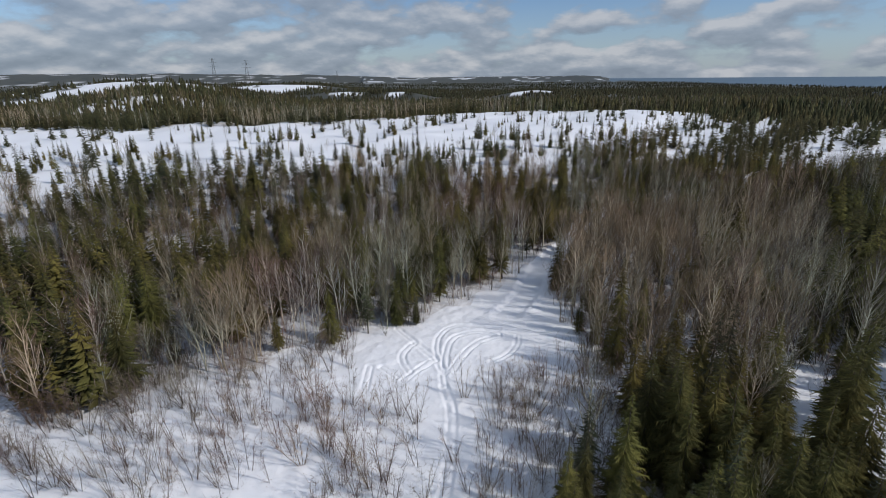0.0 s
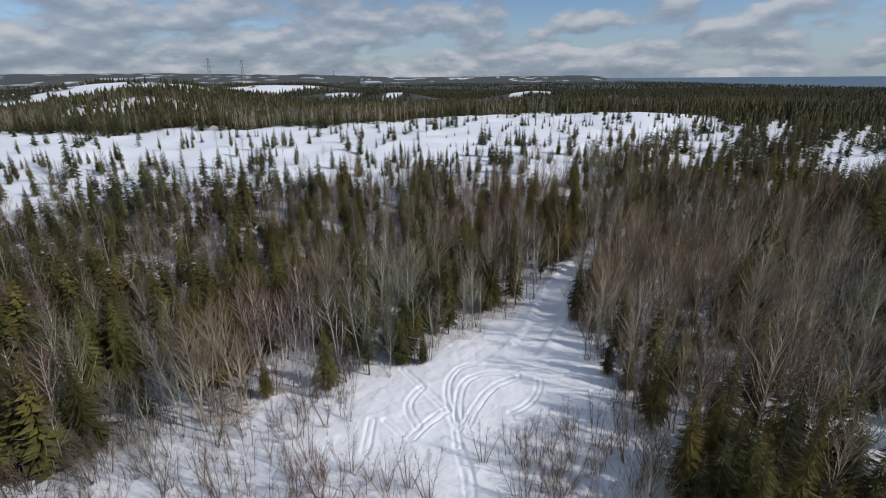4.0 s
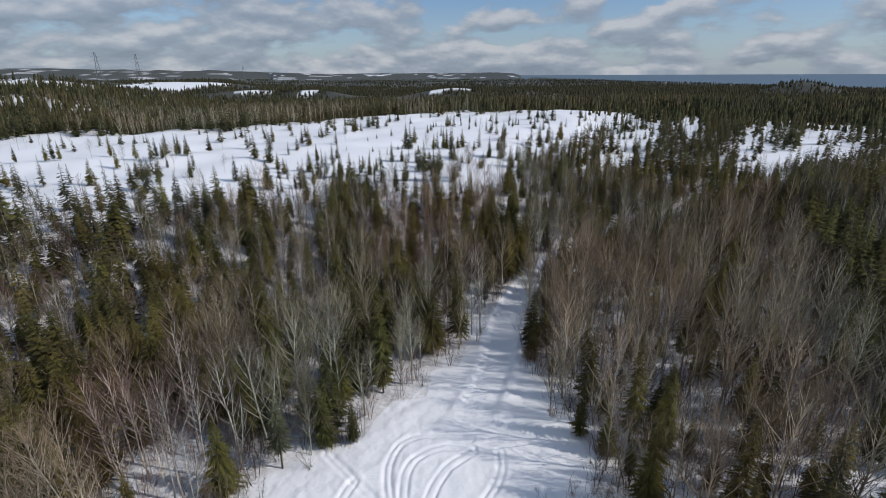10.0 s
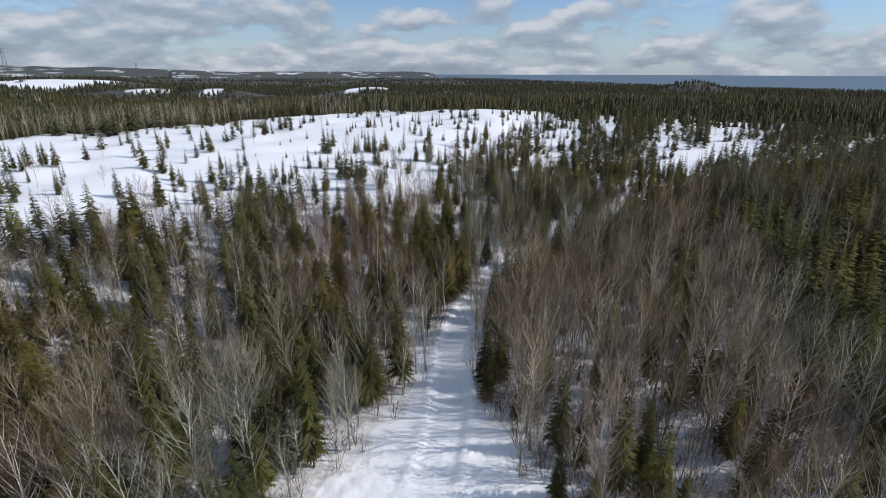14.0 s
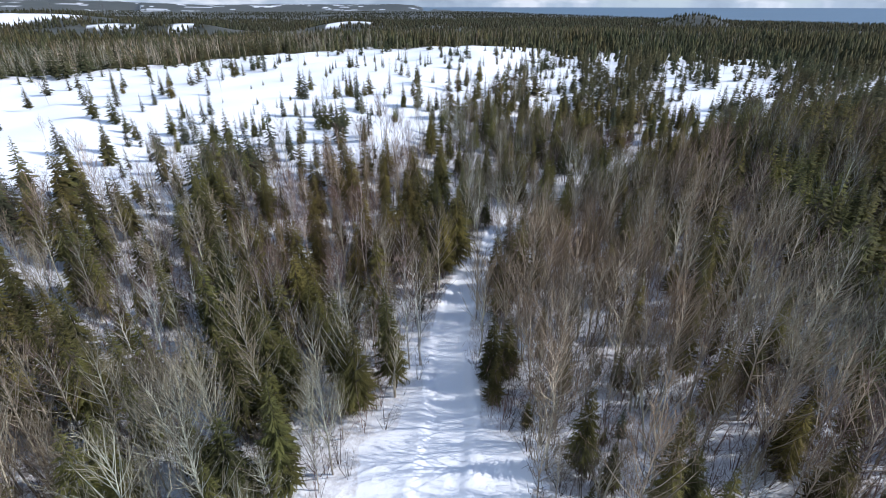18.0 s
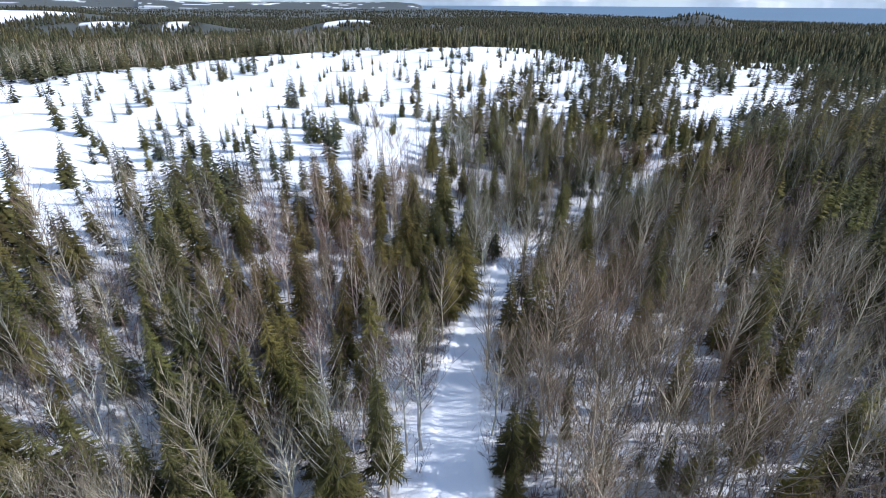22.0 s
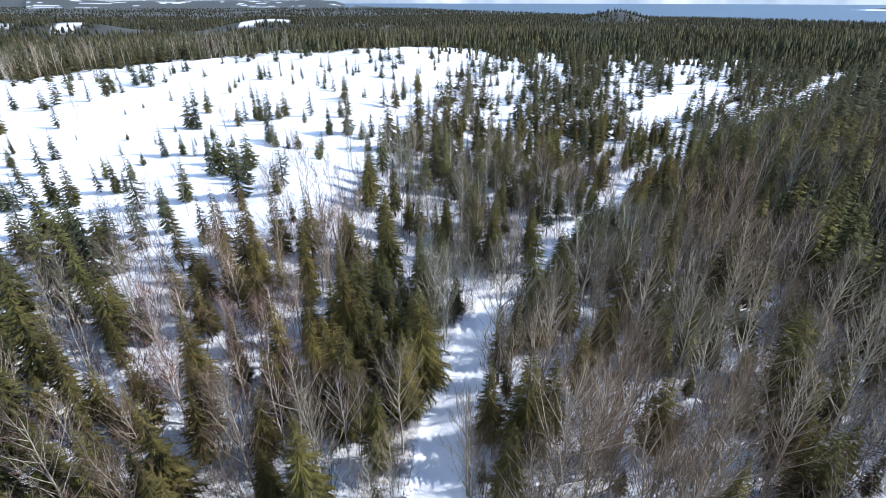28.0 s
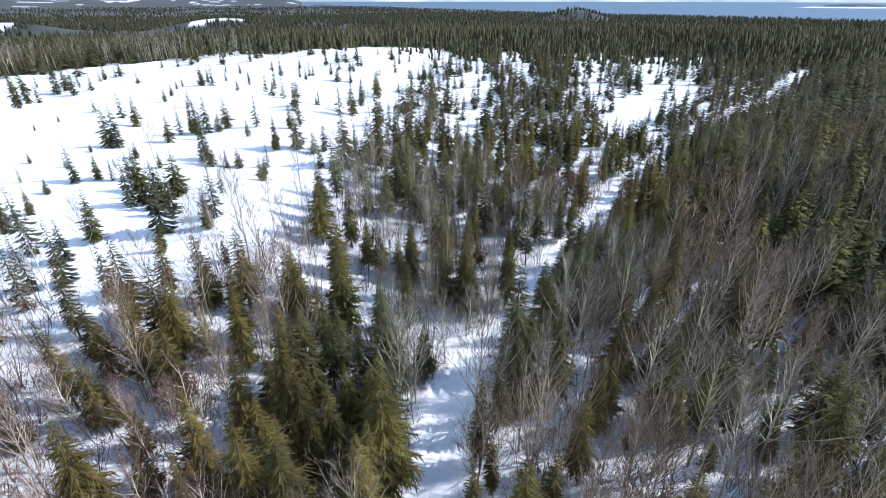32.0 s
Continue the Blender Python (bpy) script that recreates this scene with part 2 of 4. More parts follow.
def inside(X, Y, poly):
    r = np.zeros(np.shape(X), bool)
    for (x0, y0), (x1, y1) in zip(poly, poly[1:] + poly[:1]):
        if y0 != y1:
            r ^= ((y0 > Y) != (y1 > Y)) & (X < (x1 - x0) * (Y - y0) / (y1 - y0) + x0)
    return r


TRAIL = [(-6, -30), (-8, 10), (-9.3, 26), (-10.7, 32), (-12.5, 39), (-12, 48), (-10, 58), (-8.9, 64), (-8.5, 72), (-8.3, 76), (-7.1, 82), (-5.6, 86),
         (-3.9, 89), (-2.3, 91.8), (-0.6, 96.5), (1.7, 98.8), (5.3, 100.8), (8.8, 104.9), (18.4, 114.3), (26, 120.3), (32, 126.3), (53, 144.3), (79, 161.4), (108, 177), (133, 193.5), (160, 212)]
CLEARING = [(-46, 12), (-45, 22), (-44, 28), (-41, 32), (-35, 34), (-31, 39), (-28, 44), (-22.5, 48), (-19, 50.5), (-17, 56), (-14, 65), (-11.5, 75),
            (-9.5, 79), (-8, 75), (-6.5, 68), (-3, 57), (0.5, 48), (4, 43), (4, 36), (1, 28), (-2, 18), (-4, -20), (-40, -20)]
TRACKS = [
    [(-13.2, 39.4), (-14.7, 43.0), (-16.4, 46.1), (-17.0, 49.3), (-16.1, 51.8), (-13.1, 52.7), (-10.5, 52.4)],
    [(-13.8, 41.6), (-15.1, 45.8), (-15.3, 49.1), (-13.1, 51.2), (-10.3, 51.4)],
    [(-13.2, 42.3), (-13.1, 44.6), (-12.4, 48.6), (-10.2, 51.0)],
    [(-22.2, 48.9), (-18.9, 46.3), (-15.6, 43.8), (-14.1, 42.0)],
    [(-19.1, 46.3), (-19.6, 43.9), (-18.9, 42.3), (-17.4, 40.7)],
    [(-17.4, 39.1), (-16.7, 41.5), (-15.6, 43.8)],
    [(-20.5, 40.6), (-18.4, 39.4)],
    [(-21.8, 40.2), (-20.5, 36.4)],
    [(-13.2, 39.4), (-11.2, 36.0), (-10.2, 32.0), (-9.2, 28.3), (-8.7, 24.2)],
    [(-7.9, 51.4), (-7.6, 49.4), (-8.3, 46.7), (-9.6, 45.1)],
]


def rounded(line, n=2):
    for _ in range(n):
        cut = [line[0]]
        for (x0, y0), (x1, y1) in zip(line, line[1:]):
            cut += [(0.75 * x0 + 0.25 * x1, 0.75 * y0 + 0.25 * y1), (0.25 * x0 + 0.75 * x1, 0.25 * y0 + 0.75 * y1)]
        line = cut + [line[-1]]
    return line


TRACKS = [rounded(line) for line in TRACKS]
# where the open hill begins and ends, seen along y
FRONT_X, FRONT_Y = (-300, -200, -120, -70, -50, -40, -28, -15, -5, 5, 12, 25, 45, 70), (20, 30, 60, 79, 86, 97, 107, 119, 138, 156, 165, 214, 232, 250)
BACK_X, BACK_Y = (-400, -200, -155, -130, -110, -100, -87, -68, -40, -20, 10, 40, 70), (112, 130, 148, 156, 166, 178, 204, 238, 258, 256, 300, 298, 292)
# far open knolls: x, y, radius, rise
KNOLLS = [(-292, 262, 58, 12), (-425, 365, 95, 20), (-330, 345, 60, 12), (-440, 640, 110, 15), (-300, 560, 40, 6), (-92, 640, 50, 8.5), (-235, 560, 36, 8.5),
          (-560, 420, 105, 15), (-620, 620, 110, 15)]
KNOB = (306, 662, 38, 13)
# strips of open snow among the spruces east of the hill
OPENINGS = [[(14, 190), (30, 208), (43, 240)], [(34, 196), (40, 214), (48, 252)], [(52, 210), (57, 232), (77, 284)], [(64, 180), (72, 206), (96, 244)],
            [(78, 176), (92, 204), (122, 250)], [(100, 268), (126, 248), (158, 240)], [(90, 190), (110, 224)], [(16, 160), (28, 178)], [(58, 160), (66, 178)]]



def front(x, y):
    return y - np.interp(x, FRONT_X, FRONT_Y) + 6 * (fractal(x / 14, y / 14, 5) - 0.5)


def back(x, y):
    return y - np.interp(x, BACK_X, BACK_Y) + 16 * (fractal(x / 22, y / 22, 9) - 0.5)


def bearing(x, y):
    return np.degrees(np.arctan2(x + 8, y - 10)), np.hypot(x + 8, y - 10)


def coast(az):
    return np.interp(az, (-6, 0, 3, 10, 20, 28, 40, 55, 75, 100, 112), (9000, 3600, 2500, 1750, 1350, 1120, 900, 760, 700, 700, 9000))


def terrain(x, y):
    x, y = np.asarray(x, float), np.asarray(y, float)
    az, r = bearing(x, y)
    z = 4.0 * smooth(78, 128, y) + 3.2 * smooth(150, 215, y)
    z = z + 1.2 * (fractal(x / 30, y / 30, 3) - 0.5) * smooth(4, 16, line_distance(x, y, TRAIL))
    f, b = front(x, y), back(x, y)
    hill = smooth(-34, 6, f) * (1 - smooth(np.where(x < -60, 4, 15), np.where(x < -60, 60, 110), b)) * (1 - smooth(15, 70, x) * 0.6)
    top = 8.3 + 3.6 * smooth(0, 70, f) + 3.4 * (fractal(x / 26, y / 20, 21) - 0.5) + 1.5 * (vnoise(x / 9, y / 8, 33) - 0.5)
    z = z * (1 - hill) + top * hill
    away = smooth(230, 420, r)
    z = z * (1 - away) + (4.5 + 4 * (fractal(x / 160, y / 160, 40) - 0.5) - 2.6 * smooth(600, 1500, r) * smooth(-34, -26, az)) * away
    for kx, ky, kr, kh in KNOLLS + [KNOB]:
        z = z + kh * np.exp(-((x - kx) ** 2 + (y - ky) ** 2) / (kr * kr))
    # far ridges on the left, headland, then the sea
    el = np.interp(az, (-180, -80, -58, -55, -41, -30, -24, -22, -14, -6, -3, -1.2, 0.2), (50, 60, 66, 70, 63, 46, 27, 22, 27, 23, 27, 20, -8))
    far = smooth(np.where(az > -27, 2150, 2700), np.where(az > -27, 3300, 4300), r) * (1 - smooth(0.0, 0.8, az))
    z = z * (1 - far) + far * (el + np.where(az > -27, 9, 18) * (fractal(az / 2.2 + 50, r / 400, 60) - 0.5))
    rc = coast(az)
    shore = smooth(0.97, 1.12, r / rc)
    z = z * (1 - shore) - 8 * shore
    # packed snow: the trail and the sledge tracks
    tr = line_distance(x, y, TRAIL)
    z = z - 0.22 * (1 - smooth(1.1, 2.0, tr)) * smooth(52, 60, y) + 0.10 * np.exp(-((tr - 2.2) / 0.5) ** 2) * smooth(52, 60, y)
    near = (y > 15) & (y < 60) & (np.abs(x + 14) < 18)
    if np.any(near):
        for k, line in enumerate(TRACKS):
            d = np.where(near, line_distance(x, y, line), 9.0)
            w = 0.12 if k not in (3, 8) else 0.2
            z = z - 0.085 * np.exp(-(((d - 0.26 - 0.05 * (k % 3)) / w) ** 2)) * (0.4 + 1.2 * vnoise(x / 0.8, y / 0.8, 79)) + 0.03 * np.exp(-(((d - 0.62) / 0.16) ** 2))
        z = z + np.where(near, 0.24 * (fractal(x / 1.2, y / 1.2, 77) - 0.5), 0)
    return z


def covers(x, y):
    """Trees to the square metre, spruces and bare broadleaf trees, and how tall they stand."""
    az, r = bearing(x, y)
    tr = line_distance(x, y, TRAIL)
    n1, n2 = fractal(x / 12, y / 12, 101, 2), fractal(x / 40, y / 40, 111, 2)
    side = x - np.interp(y, [p[1] for p in TRAIL], [p[0] for p in TRAIL])
    s, d, h = np.full(x.shape, 0.10), np.full(x.shape, 0.14), np.full(x.shape, 9.0)
    s = s * (1 + 0.5 * smooth(74, 84, y))
    s, d = s * (0.35 + 1.5 * smooth(0.4, 0.62, n1)), d * (0.5 + smooth(0.62, 0.4, n1))
    # right of the trail a broadleaf stand, spruces round it
    stand = (side > 0) & (y > 44) & (x < 3 + 0.33 * y + 9 * n2) & (y < 96 + 0.14 * x + 10 * n1)
    s, d = np.where(stand, 0.085 + 0.02 * smooth(80, 92, y), s), np.where(stand, 0.125, d)
    h = np.where(stand, 9.9, h)
    rest = (side > 0) & ~stand
    s, d = np.where(rest, 0.26 - 0.085 * smooth(85, 100, y), s), np.where(rest, 0.02 + 0.06 * smooth(85, 100, y), d)
    h = np.where(rest, 9.5, h)
    dark = (side < 0) & (x < -38) & (y < 78)
    s, d = np.where(dark, 0.15, s), np.where(dark, 0.06, d)
    glade = (line_distance(x, y, [(16, 36), (18, 44), (21, 52)]) < 1.9) | (line_distance(x, y, [(21, 34), (24, 43), (27, 51), (35, 64)]) < 1.8)
    f, b = front(x, y), back(x, y)
    # thin wood at the foot of the hill, the open hill, and the dark wood behind
    foot = (f > -26) & (f <= -4) & (x < 30)
    s, d, h = np.where(foot, 0.06 + 0.09 * smooth(-12, -26, x) * (1 - 0.5 * smooth(-14, -6, f)), s), np.where(foot, 0.06 + (0.17 - 0.12 * smooth(-16, -11, f)) * smooth(-6, -18, x), d), np.where(foot, 7.2, h)
    verge = (side < 0) & (x > -18) & (y > 76) & (y < 102)
    s, d = np.where(verge, np.maximum(s * 0.8, 0.09), s), np.where(verge, 0.16, d)
    bank = (x < -19) & (x > -60) & (y > 78) & (f < -12)
    s, d = np.where(bank, np.maximum(s, 0.125), s), np.where(bank, 0.16, d)
    belt = (x > -7) & (side < -1) & (y > 100) & (y < 170)
    s, d, h = np.where(belt, 0.04 + 0.065 * smooth(0.42, 0.6, n1), s), np.where(belt, 0.08, d), np.where(belt, 7.2, h)
    open_hill = (f > -4) & (b < 0) & (x < 48)
    s = np.where(open_hill, 0.006 + 0.02 * smooth(0.6, 0.72, n1) + 0.025 * smooth(-26, -40, x) * (1 - smooth(20, 60, f)) + (0.05 + 0.03 * smooth(-26, -40, x)) * (1 - smooth(0, 26, f)) * smooth(0.35, 0.6, n1), s)
    d, h = np.where(open_hill, 0.002 + 0.03 * (1 - smooth(-2, 16, f)), d), np.where(open_hill, 5.0 + 2.2 * (1 - smooth(0, 30, f)), h)
    behind = (b >= 0) & (y > 90) & (x < 48)
    s, d, h = np.where(behind, 0.105 - 0.06 * smooth(0.50, 0.6, n2), s), np.where(behind, 0.02 + 0.11 * smooth(0.48, 0.58, n2), d), np.where(behind, 7.4, h)
    # broken snow on the right
    broken = (x > 14) & (y > 128 + 0.1 * x) & (y < 300) & (x < 240) & ~open_hill & (side < -2)
    gaps = np.min([line_distance(x, y, line) for line in OPENINGS], axis=0)
    bare = 1 - smooth(4.5, 9.5, gaps + 13 * (fractal(x / 9, y / 11, 131, 3) - 0.5))
    s = np.where(broken, 0.115 * (1 - bare) + 0.018 * bare, s)
    d, h = np.where(broken, 0.003, d), np.where(broken, 6.6, h)
    for kx, ky, kr, kh in KNOLLS:
        q = np.exp(-((x - kx) ** 2 + (y - ky + 0.35 * kr) ** 2) / (0.8 * kr * kr)) > (0.24 + 0.16 * (kr < 70) + 0.95 * fractal(x / 40, y / 16, 141, 3))
        s, d = np.where(q, 0.022, s), np.where(q, 0.0, d)
    h = h * (1 - 0.5 * (np.hypot(x - 306, y - 662) < 70))
    q = line_distance(x, y, [(302, 647), (312, 645)]) < 4
    s, d = np.where(q, 0.01, s), np.where(q, 0.0, d)
    wx, wy = x + 6 * (fractal(x / 4, y / 4, 161, 2) - 0.5), y + 6 * (fractal(x / 4, y / 4, 163, 2) - 0.5)
    gap = inside(wx, wy, CLEARING) | glade | (tr < 1.5 + 0.6 * n1 - 0.3 * smooth(80, 88, y) - 0.15 * smooth(96, 106, y) + 0.5 * smooth(176, 190, y)) | (y < -15)
    s = np.where((np.abs(side) < 2.5) & (y > 72) & (y < 98), 0, s)
    d = np.where((tr < 1.9) & (y > 84) & (y < 106), 0, d)
    thin = (side < 0) & (side > -11) & (y > 54) & (y < 84)
    s, d = np.where(thin, s * 0.45, s), np.where(thin, np.minimum(d, 0.09), d)
    s, d = np.where(gap, 0, s), np.where(gap, 0, d)
    edge = (1 - smooth(6, 13, tr)) * smooth(95, 103, y) * (side > 0)
    s, d, h = s * (1 + 0.2 * edge), d * (1 + 0.2 * edge), h * (1 - 0.32 * edge)
    h = np.where((r > 450) & (np.hypot(x - 306, y - 662) > 70), 5.6 - 0.8 * smooth(600, 1300, r), h)
    wet = (r > coast(az) * 0.98) | ((r > 2150) & (az > -27))
    return np.where(wet, 0, s), np.where(wet, 0, d), h


def mesh_from(name, verts, tris, mats, mat_index=None):
    me = bpy.data.meshes.new(name)
    nv, nt = len(verts), len(tris)
    me.vertices.add(nv)
    me.vertices.foreach_set("co", np.asarray(verts, np.float32).ravel())
    me.loops.add(nt * 3)
    me.loops.foreach_set("vertex_index", np.asarray(tris, np.int32).ravel())
    me.polygons.add(nt)
    me.polygons.foreach_set("loop_start", np.arange(0, nt * 3, 3, dtype=np.int32))
    for m in mats:
        me.materials.append(m)
    if mat_index is not None:
        me.polygons.foreach_set("material_index", np.asarray(mat_index, np.int32))
    me.update(calc_edges=True)
    return me


# ground: one sheet, fine near the flight and coarse towards the horizon
rings = np.concatenate([[0.02, 3, 6, 9, 12, 14], np.geomspace(16, 26, 26), np.geomspace(26.2, 62, 180), np.geomspace(62.6, 240, 96), np.geomspace(244, 4960, 104)])
spokes = np.radians(np.concatenate([np.linspace(-74, -32.3, 80), np.linspace(-32, 14, 290), np.linspace(14.5, 68, 95), np.linspace(72, 282, 50)]))
RR, AA = np.meshgrid(rings, spokes, indexing="ij")
GX, GY = -8 + RR * np.sin(AA), 10 + RR * np.cos(AA)
GZ = terrain(GX, GY)
GZ[0] = GZ[0].mean()
ns = len(spokes)
ii, jj = np.meshgrid(np.arange(len(rings) - 1), np.arange(ns), indexing="ij")
q0, q1 = ii * ns + jj, ii * ns + (jj + 1) % ns
q2, q3 = q1 + ns, q0 + ns
tris = np.concatenate([np.stack([q0, q3, q2], -1).reshape(-1, 3), np.stack([q0, q2, q1], -1).reshape(-1, 3)])
ground_mesh = mesh_from("ground", np.stack([GX, GY, GZ], -1).reshape(-1, 3), tris, [SNOW])
ground_mesh.shade_smooth()
gs, gd, gh = covers(GX, GY)
gr = np.hypot(GX + 8, GY - 10)
wooded = smooth(0.02, 0.09, gs + gd)
g_open = (front(GX, GY) > -4) & (back(GX, GY) < 0) & (GX < 75)
for attr, val in (("woods", wooded * (0.92 - 0.8 * g_open)), ("canopy", np.maximum(smooth(0.03, 0.08, gs + gd), gr > 2150) * smooth(300, 560, gr) * (1 - 0.9 * smooth(2200, 2500, gr) * (fractal(GX / 70, GY / 110, 171) > 0.70)))):
    a = ground_mesh.attributes.new(attr, "FLOAT", "POINT")
    a.data.foreach_set("value", val.ravel().astype(np.float32))
tagged(new("ground", ground_mesh), "snow-covered ground with a packed trail, hills and far ridges", "ground", kind="structure")

# sea beyond the shore
sr, sa = np.geomspace(600, 4980, 40), np.radians(np.linspace(-7, 112, 60))
SR, SA = np.meshgrid(sr, sa, indexing="ij")
ii, jj = np.meshgrid(np.arange(39), np.arange(59), indexing="ij")
q0 = ii * 60 + jj
tris = np.concatenate([np.stack([q0, q0 + 60, q0 + 61], -1).reshape(-1, 3), np.stack([q0, q0 + 61, q0 + 1], -1).reshape(-1, 3)])
sea = mesh_from("water", np.stack([-8 + SR * np.sin(SA), 10 + SR * np.cos(SA), 1.0 + 0 * SR], -1).reshape(-1, 3), tris, [WATER])
tagged(new("water", sea), "wide grey-blue sea under a cloudy sky", "sea", kind="structure")


# ---- trees ----
def cone(p, q, r0, r1, sides, out, ring=0.0):
    """A tapered limb from p to q; with r1 = 0 it ends in a point. Adds to out, a pair of lists."""
    V, F = out
    p, q = np.asarray(p, float), np.asarray(q, float)
    d = q - p
    d = d / (np.linalg.norm(d) + 1e-9)
    u = np.cross(d, (0.3, 0.9, 0.2))
    u = u / (np.linalg.norm(u) + 1e-9)
    w = np.cross(d, u)
    base = len(V)
    for k in range(sides):
        a = 2 * math.pi * k / sides + ring
        V.append(p + r0 * (math.cos(a) * u + math.sin(a) * w))
    if r1 <= 0:
        V.append(q)
        for k in range(sides):
            F.append((base + k, base + (k + 1) % sides, base + sides))
    else:
        for k in range(sides):
            a = 2 * math.pi * k / sides + ring
            V.append(q + r1 * (math.cos(a) * u + math.sin(a) * w))
        for k in range(sides):
            n = (k + 1) % sides
            F.append((base + k, base + n, base + sides + n))
            F.append((base + k, base + sides + n, base + sides + k))


def arrays(out):
    return np.array(out[0], np.float32), np.array(out[1], np.int32)


def blade(p, q, r, out, turn=0.0):
    """A thin twig as one sliver that tapers from p to q."""
    V, F = out
    p, q = np.asarray(p, float), np.asarray(q, float)
    d = q - p
    u = np.cross(d, (math.cos(turn), math.sin(turn), 0.25))
    u = u * (r / (np.linalg.norm(u) + 1e-9))
    b = len(V)
    V.extend([p - u, p + u, q])
    F.append((b, b + 1, b + 2))


def spruce_shape(seed, whorls, fan, spread, bare=0.1, sprigs=6, thin=1.0, broad=0.12, sides=5):
    """Trunk and crown of a spruce one unit tall: whorls of boughs, each a narrow spine with side sprigs."""
    rng = random.Random(seed)
    trunk, crown = ([], []), ([], [])
    lean = (rng.uniform(-0.012, 0.012), rng.uniform(-0.012, 0.012))
    cone((0, 0, -0.03), (lean[0] * 0.5, lean[1] * 0.5, 0.5), 0.0115, 0.0075, sides, trunk)
    cone((lean[0] * 0.5, lean[1] * 0.5, 0.5), (lean[0], lean[1], 0.99), 0.0075, 0, sides, trunk)
    V, F = crown
    wide = 0.034 if sprigs > 7 else 0.05
    ragged = [rng.uniform(0.75, 1.2) for _ in range(7)]
    for k in range(whorls):
        t = (k / (whorls - 1)) ** 0.92
        z = bare + (0.975 - bare) * t
        reach = spread * (1 - t) ** 0.85 * (0.62 + 0.38 * min(1, t / 0.18)) + 0.014
        n = max(4, int(round(fan * (0.5 + 0.5 * (1 - t)))))
        turn = rng.random() * 6.28
        for j in range(n):
            if rng.random() > thin:
                continue
            a = turn + 6.28 * j / n + rng.uniform(-0.35, 0.35)
            r = reach * rng.uniform(0.62, 1.18) * ragged[int(a * 1.114) % 7] * (1.0 if rng.random() > 0.08 else 1.25)
            c, s = math.cos(a), math.sin(a)
            zz = z + rng.uniform(-0.014, 0.014)
            slope = 0.10 + 0.34 * (1 - t) + rng.uniform(-0.1, 0.1)
            half = r * broad * rng.uniform(0.8, 1.3)
            ox, oy = lean[0] * zz, lean[1] * zz

            def at(u, v, w=0.0):
                q = u / r
                return (ox + c * u - s * v, oy + s * u + c * v, zz - r * slope * (1.25 * q - 0.35 * q * q) - abs(v) * 0.45 + w)
            b = len(V)
            V.extend([at(0, 0, 0.008), at(r * 0.55, half), at(r * 0.55, -half), at(r, 0)])
            F.extend([(b, b + 3, b + 1), (b, b + 2, b + 3)])
            for m in range(sprigs):
                q = 0.16 + 0.72 * (m + rng.random() * 0.8) / sprigs
                sd = -1 if m % 2 else 1
                ln = r * rng.uniform(0.24, 0.42) * (1.15 - 0.75 * q)
                b = len(V)
                V.extend([at(r * (q - wide), 0, 0.003), at(r * (q + wide), 0, 0.003), at(r * (q + 0.04) + ln * 0.75, sd * ln, rng.uniform(-0.006, 0.004))])
                F.append((b, b + 1, b + 2) if sd > 0 else (b, b + 2, b + 1))
    return arrays(trunk), arrays(crown)


def far_spruce_shape(seed, tiers, sides, spread):
    rng = random.Random(seed)
    V, F = [], []
    for k in range(tiers):
        z0, z1 = 0.06 + 0.8 * k / tiers, min(1.0, 0.06 + 0.8 * k / tiers + 1.25 / tiers + 0.1)
        r = spread * (1 - k / tiers) ** 0.85 + 0.012
        b, turn = len(V), rng.random() * 6
        for j in range(sides):
            rr = r * (rng.uniform(1.0, 1.5) if j % 2 else rng.uniform(0.35, 0.6))
            V.append((rr * math.cos(turn + 6.283 * j / sides), rr * math.sin(turn + 6.283 * j / sides), z0 + rng.uniform(-0.4, 0.3) / max(tiers, 6)))
        V.append((rng.uniform(-0.01, 0.01), rng.uniform(-0.01, 0.01), z1 if k < tiers - 1 else 1.0))
        F.extend((b + j, b + (j + 1) % sides, b + sides) for j in range(sides))
    return np.array(V, np.float32), np.array(F, np.int32)


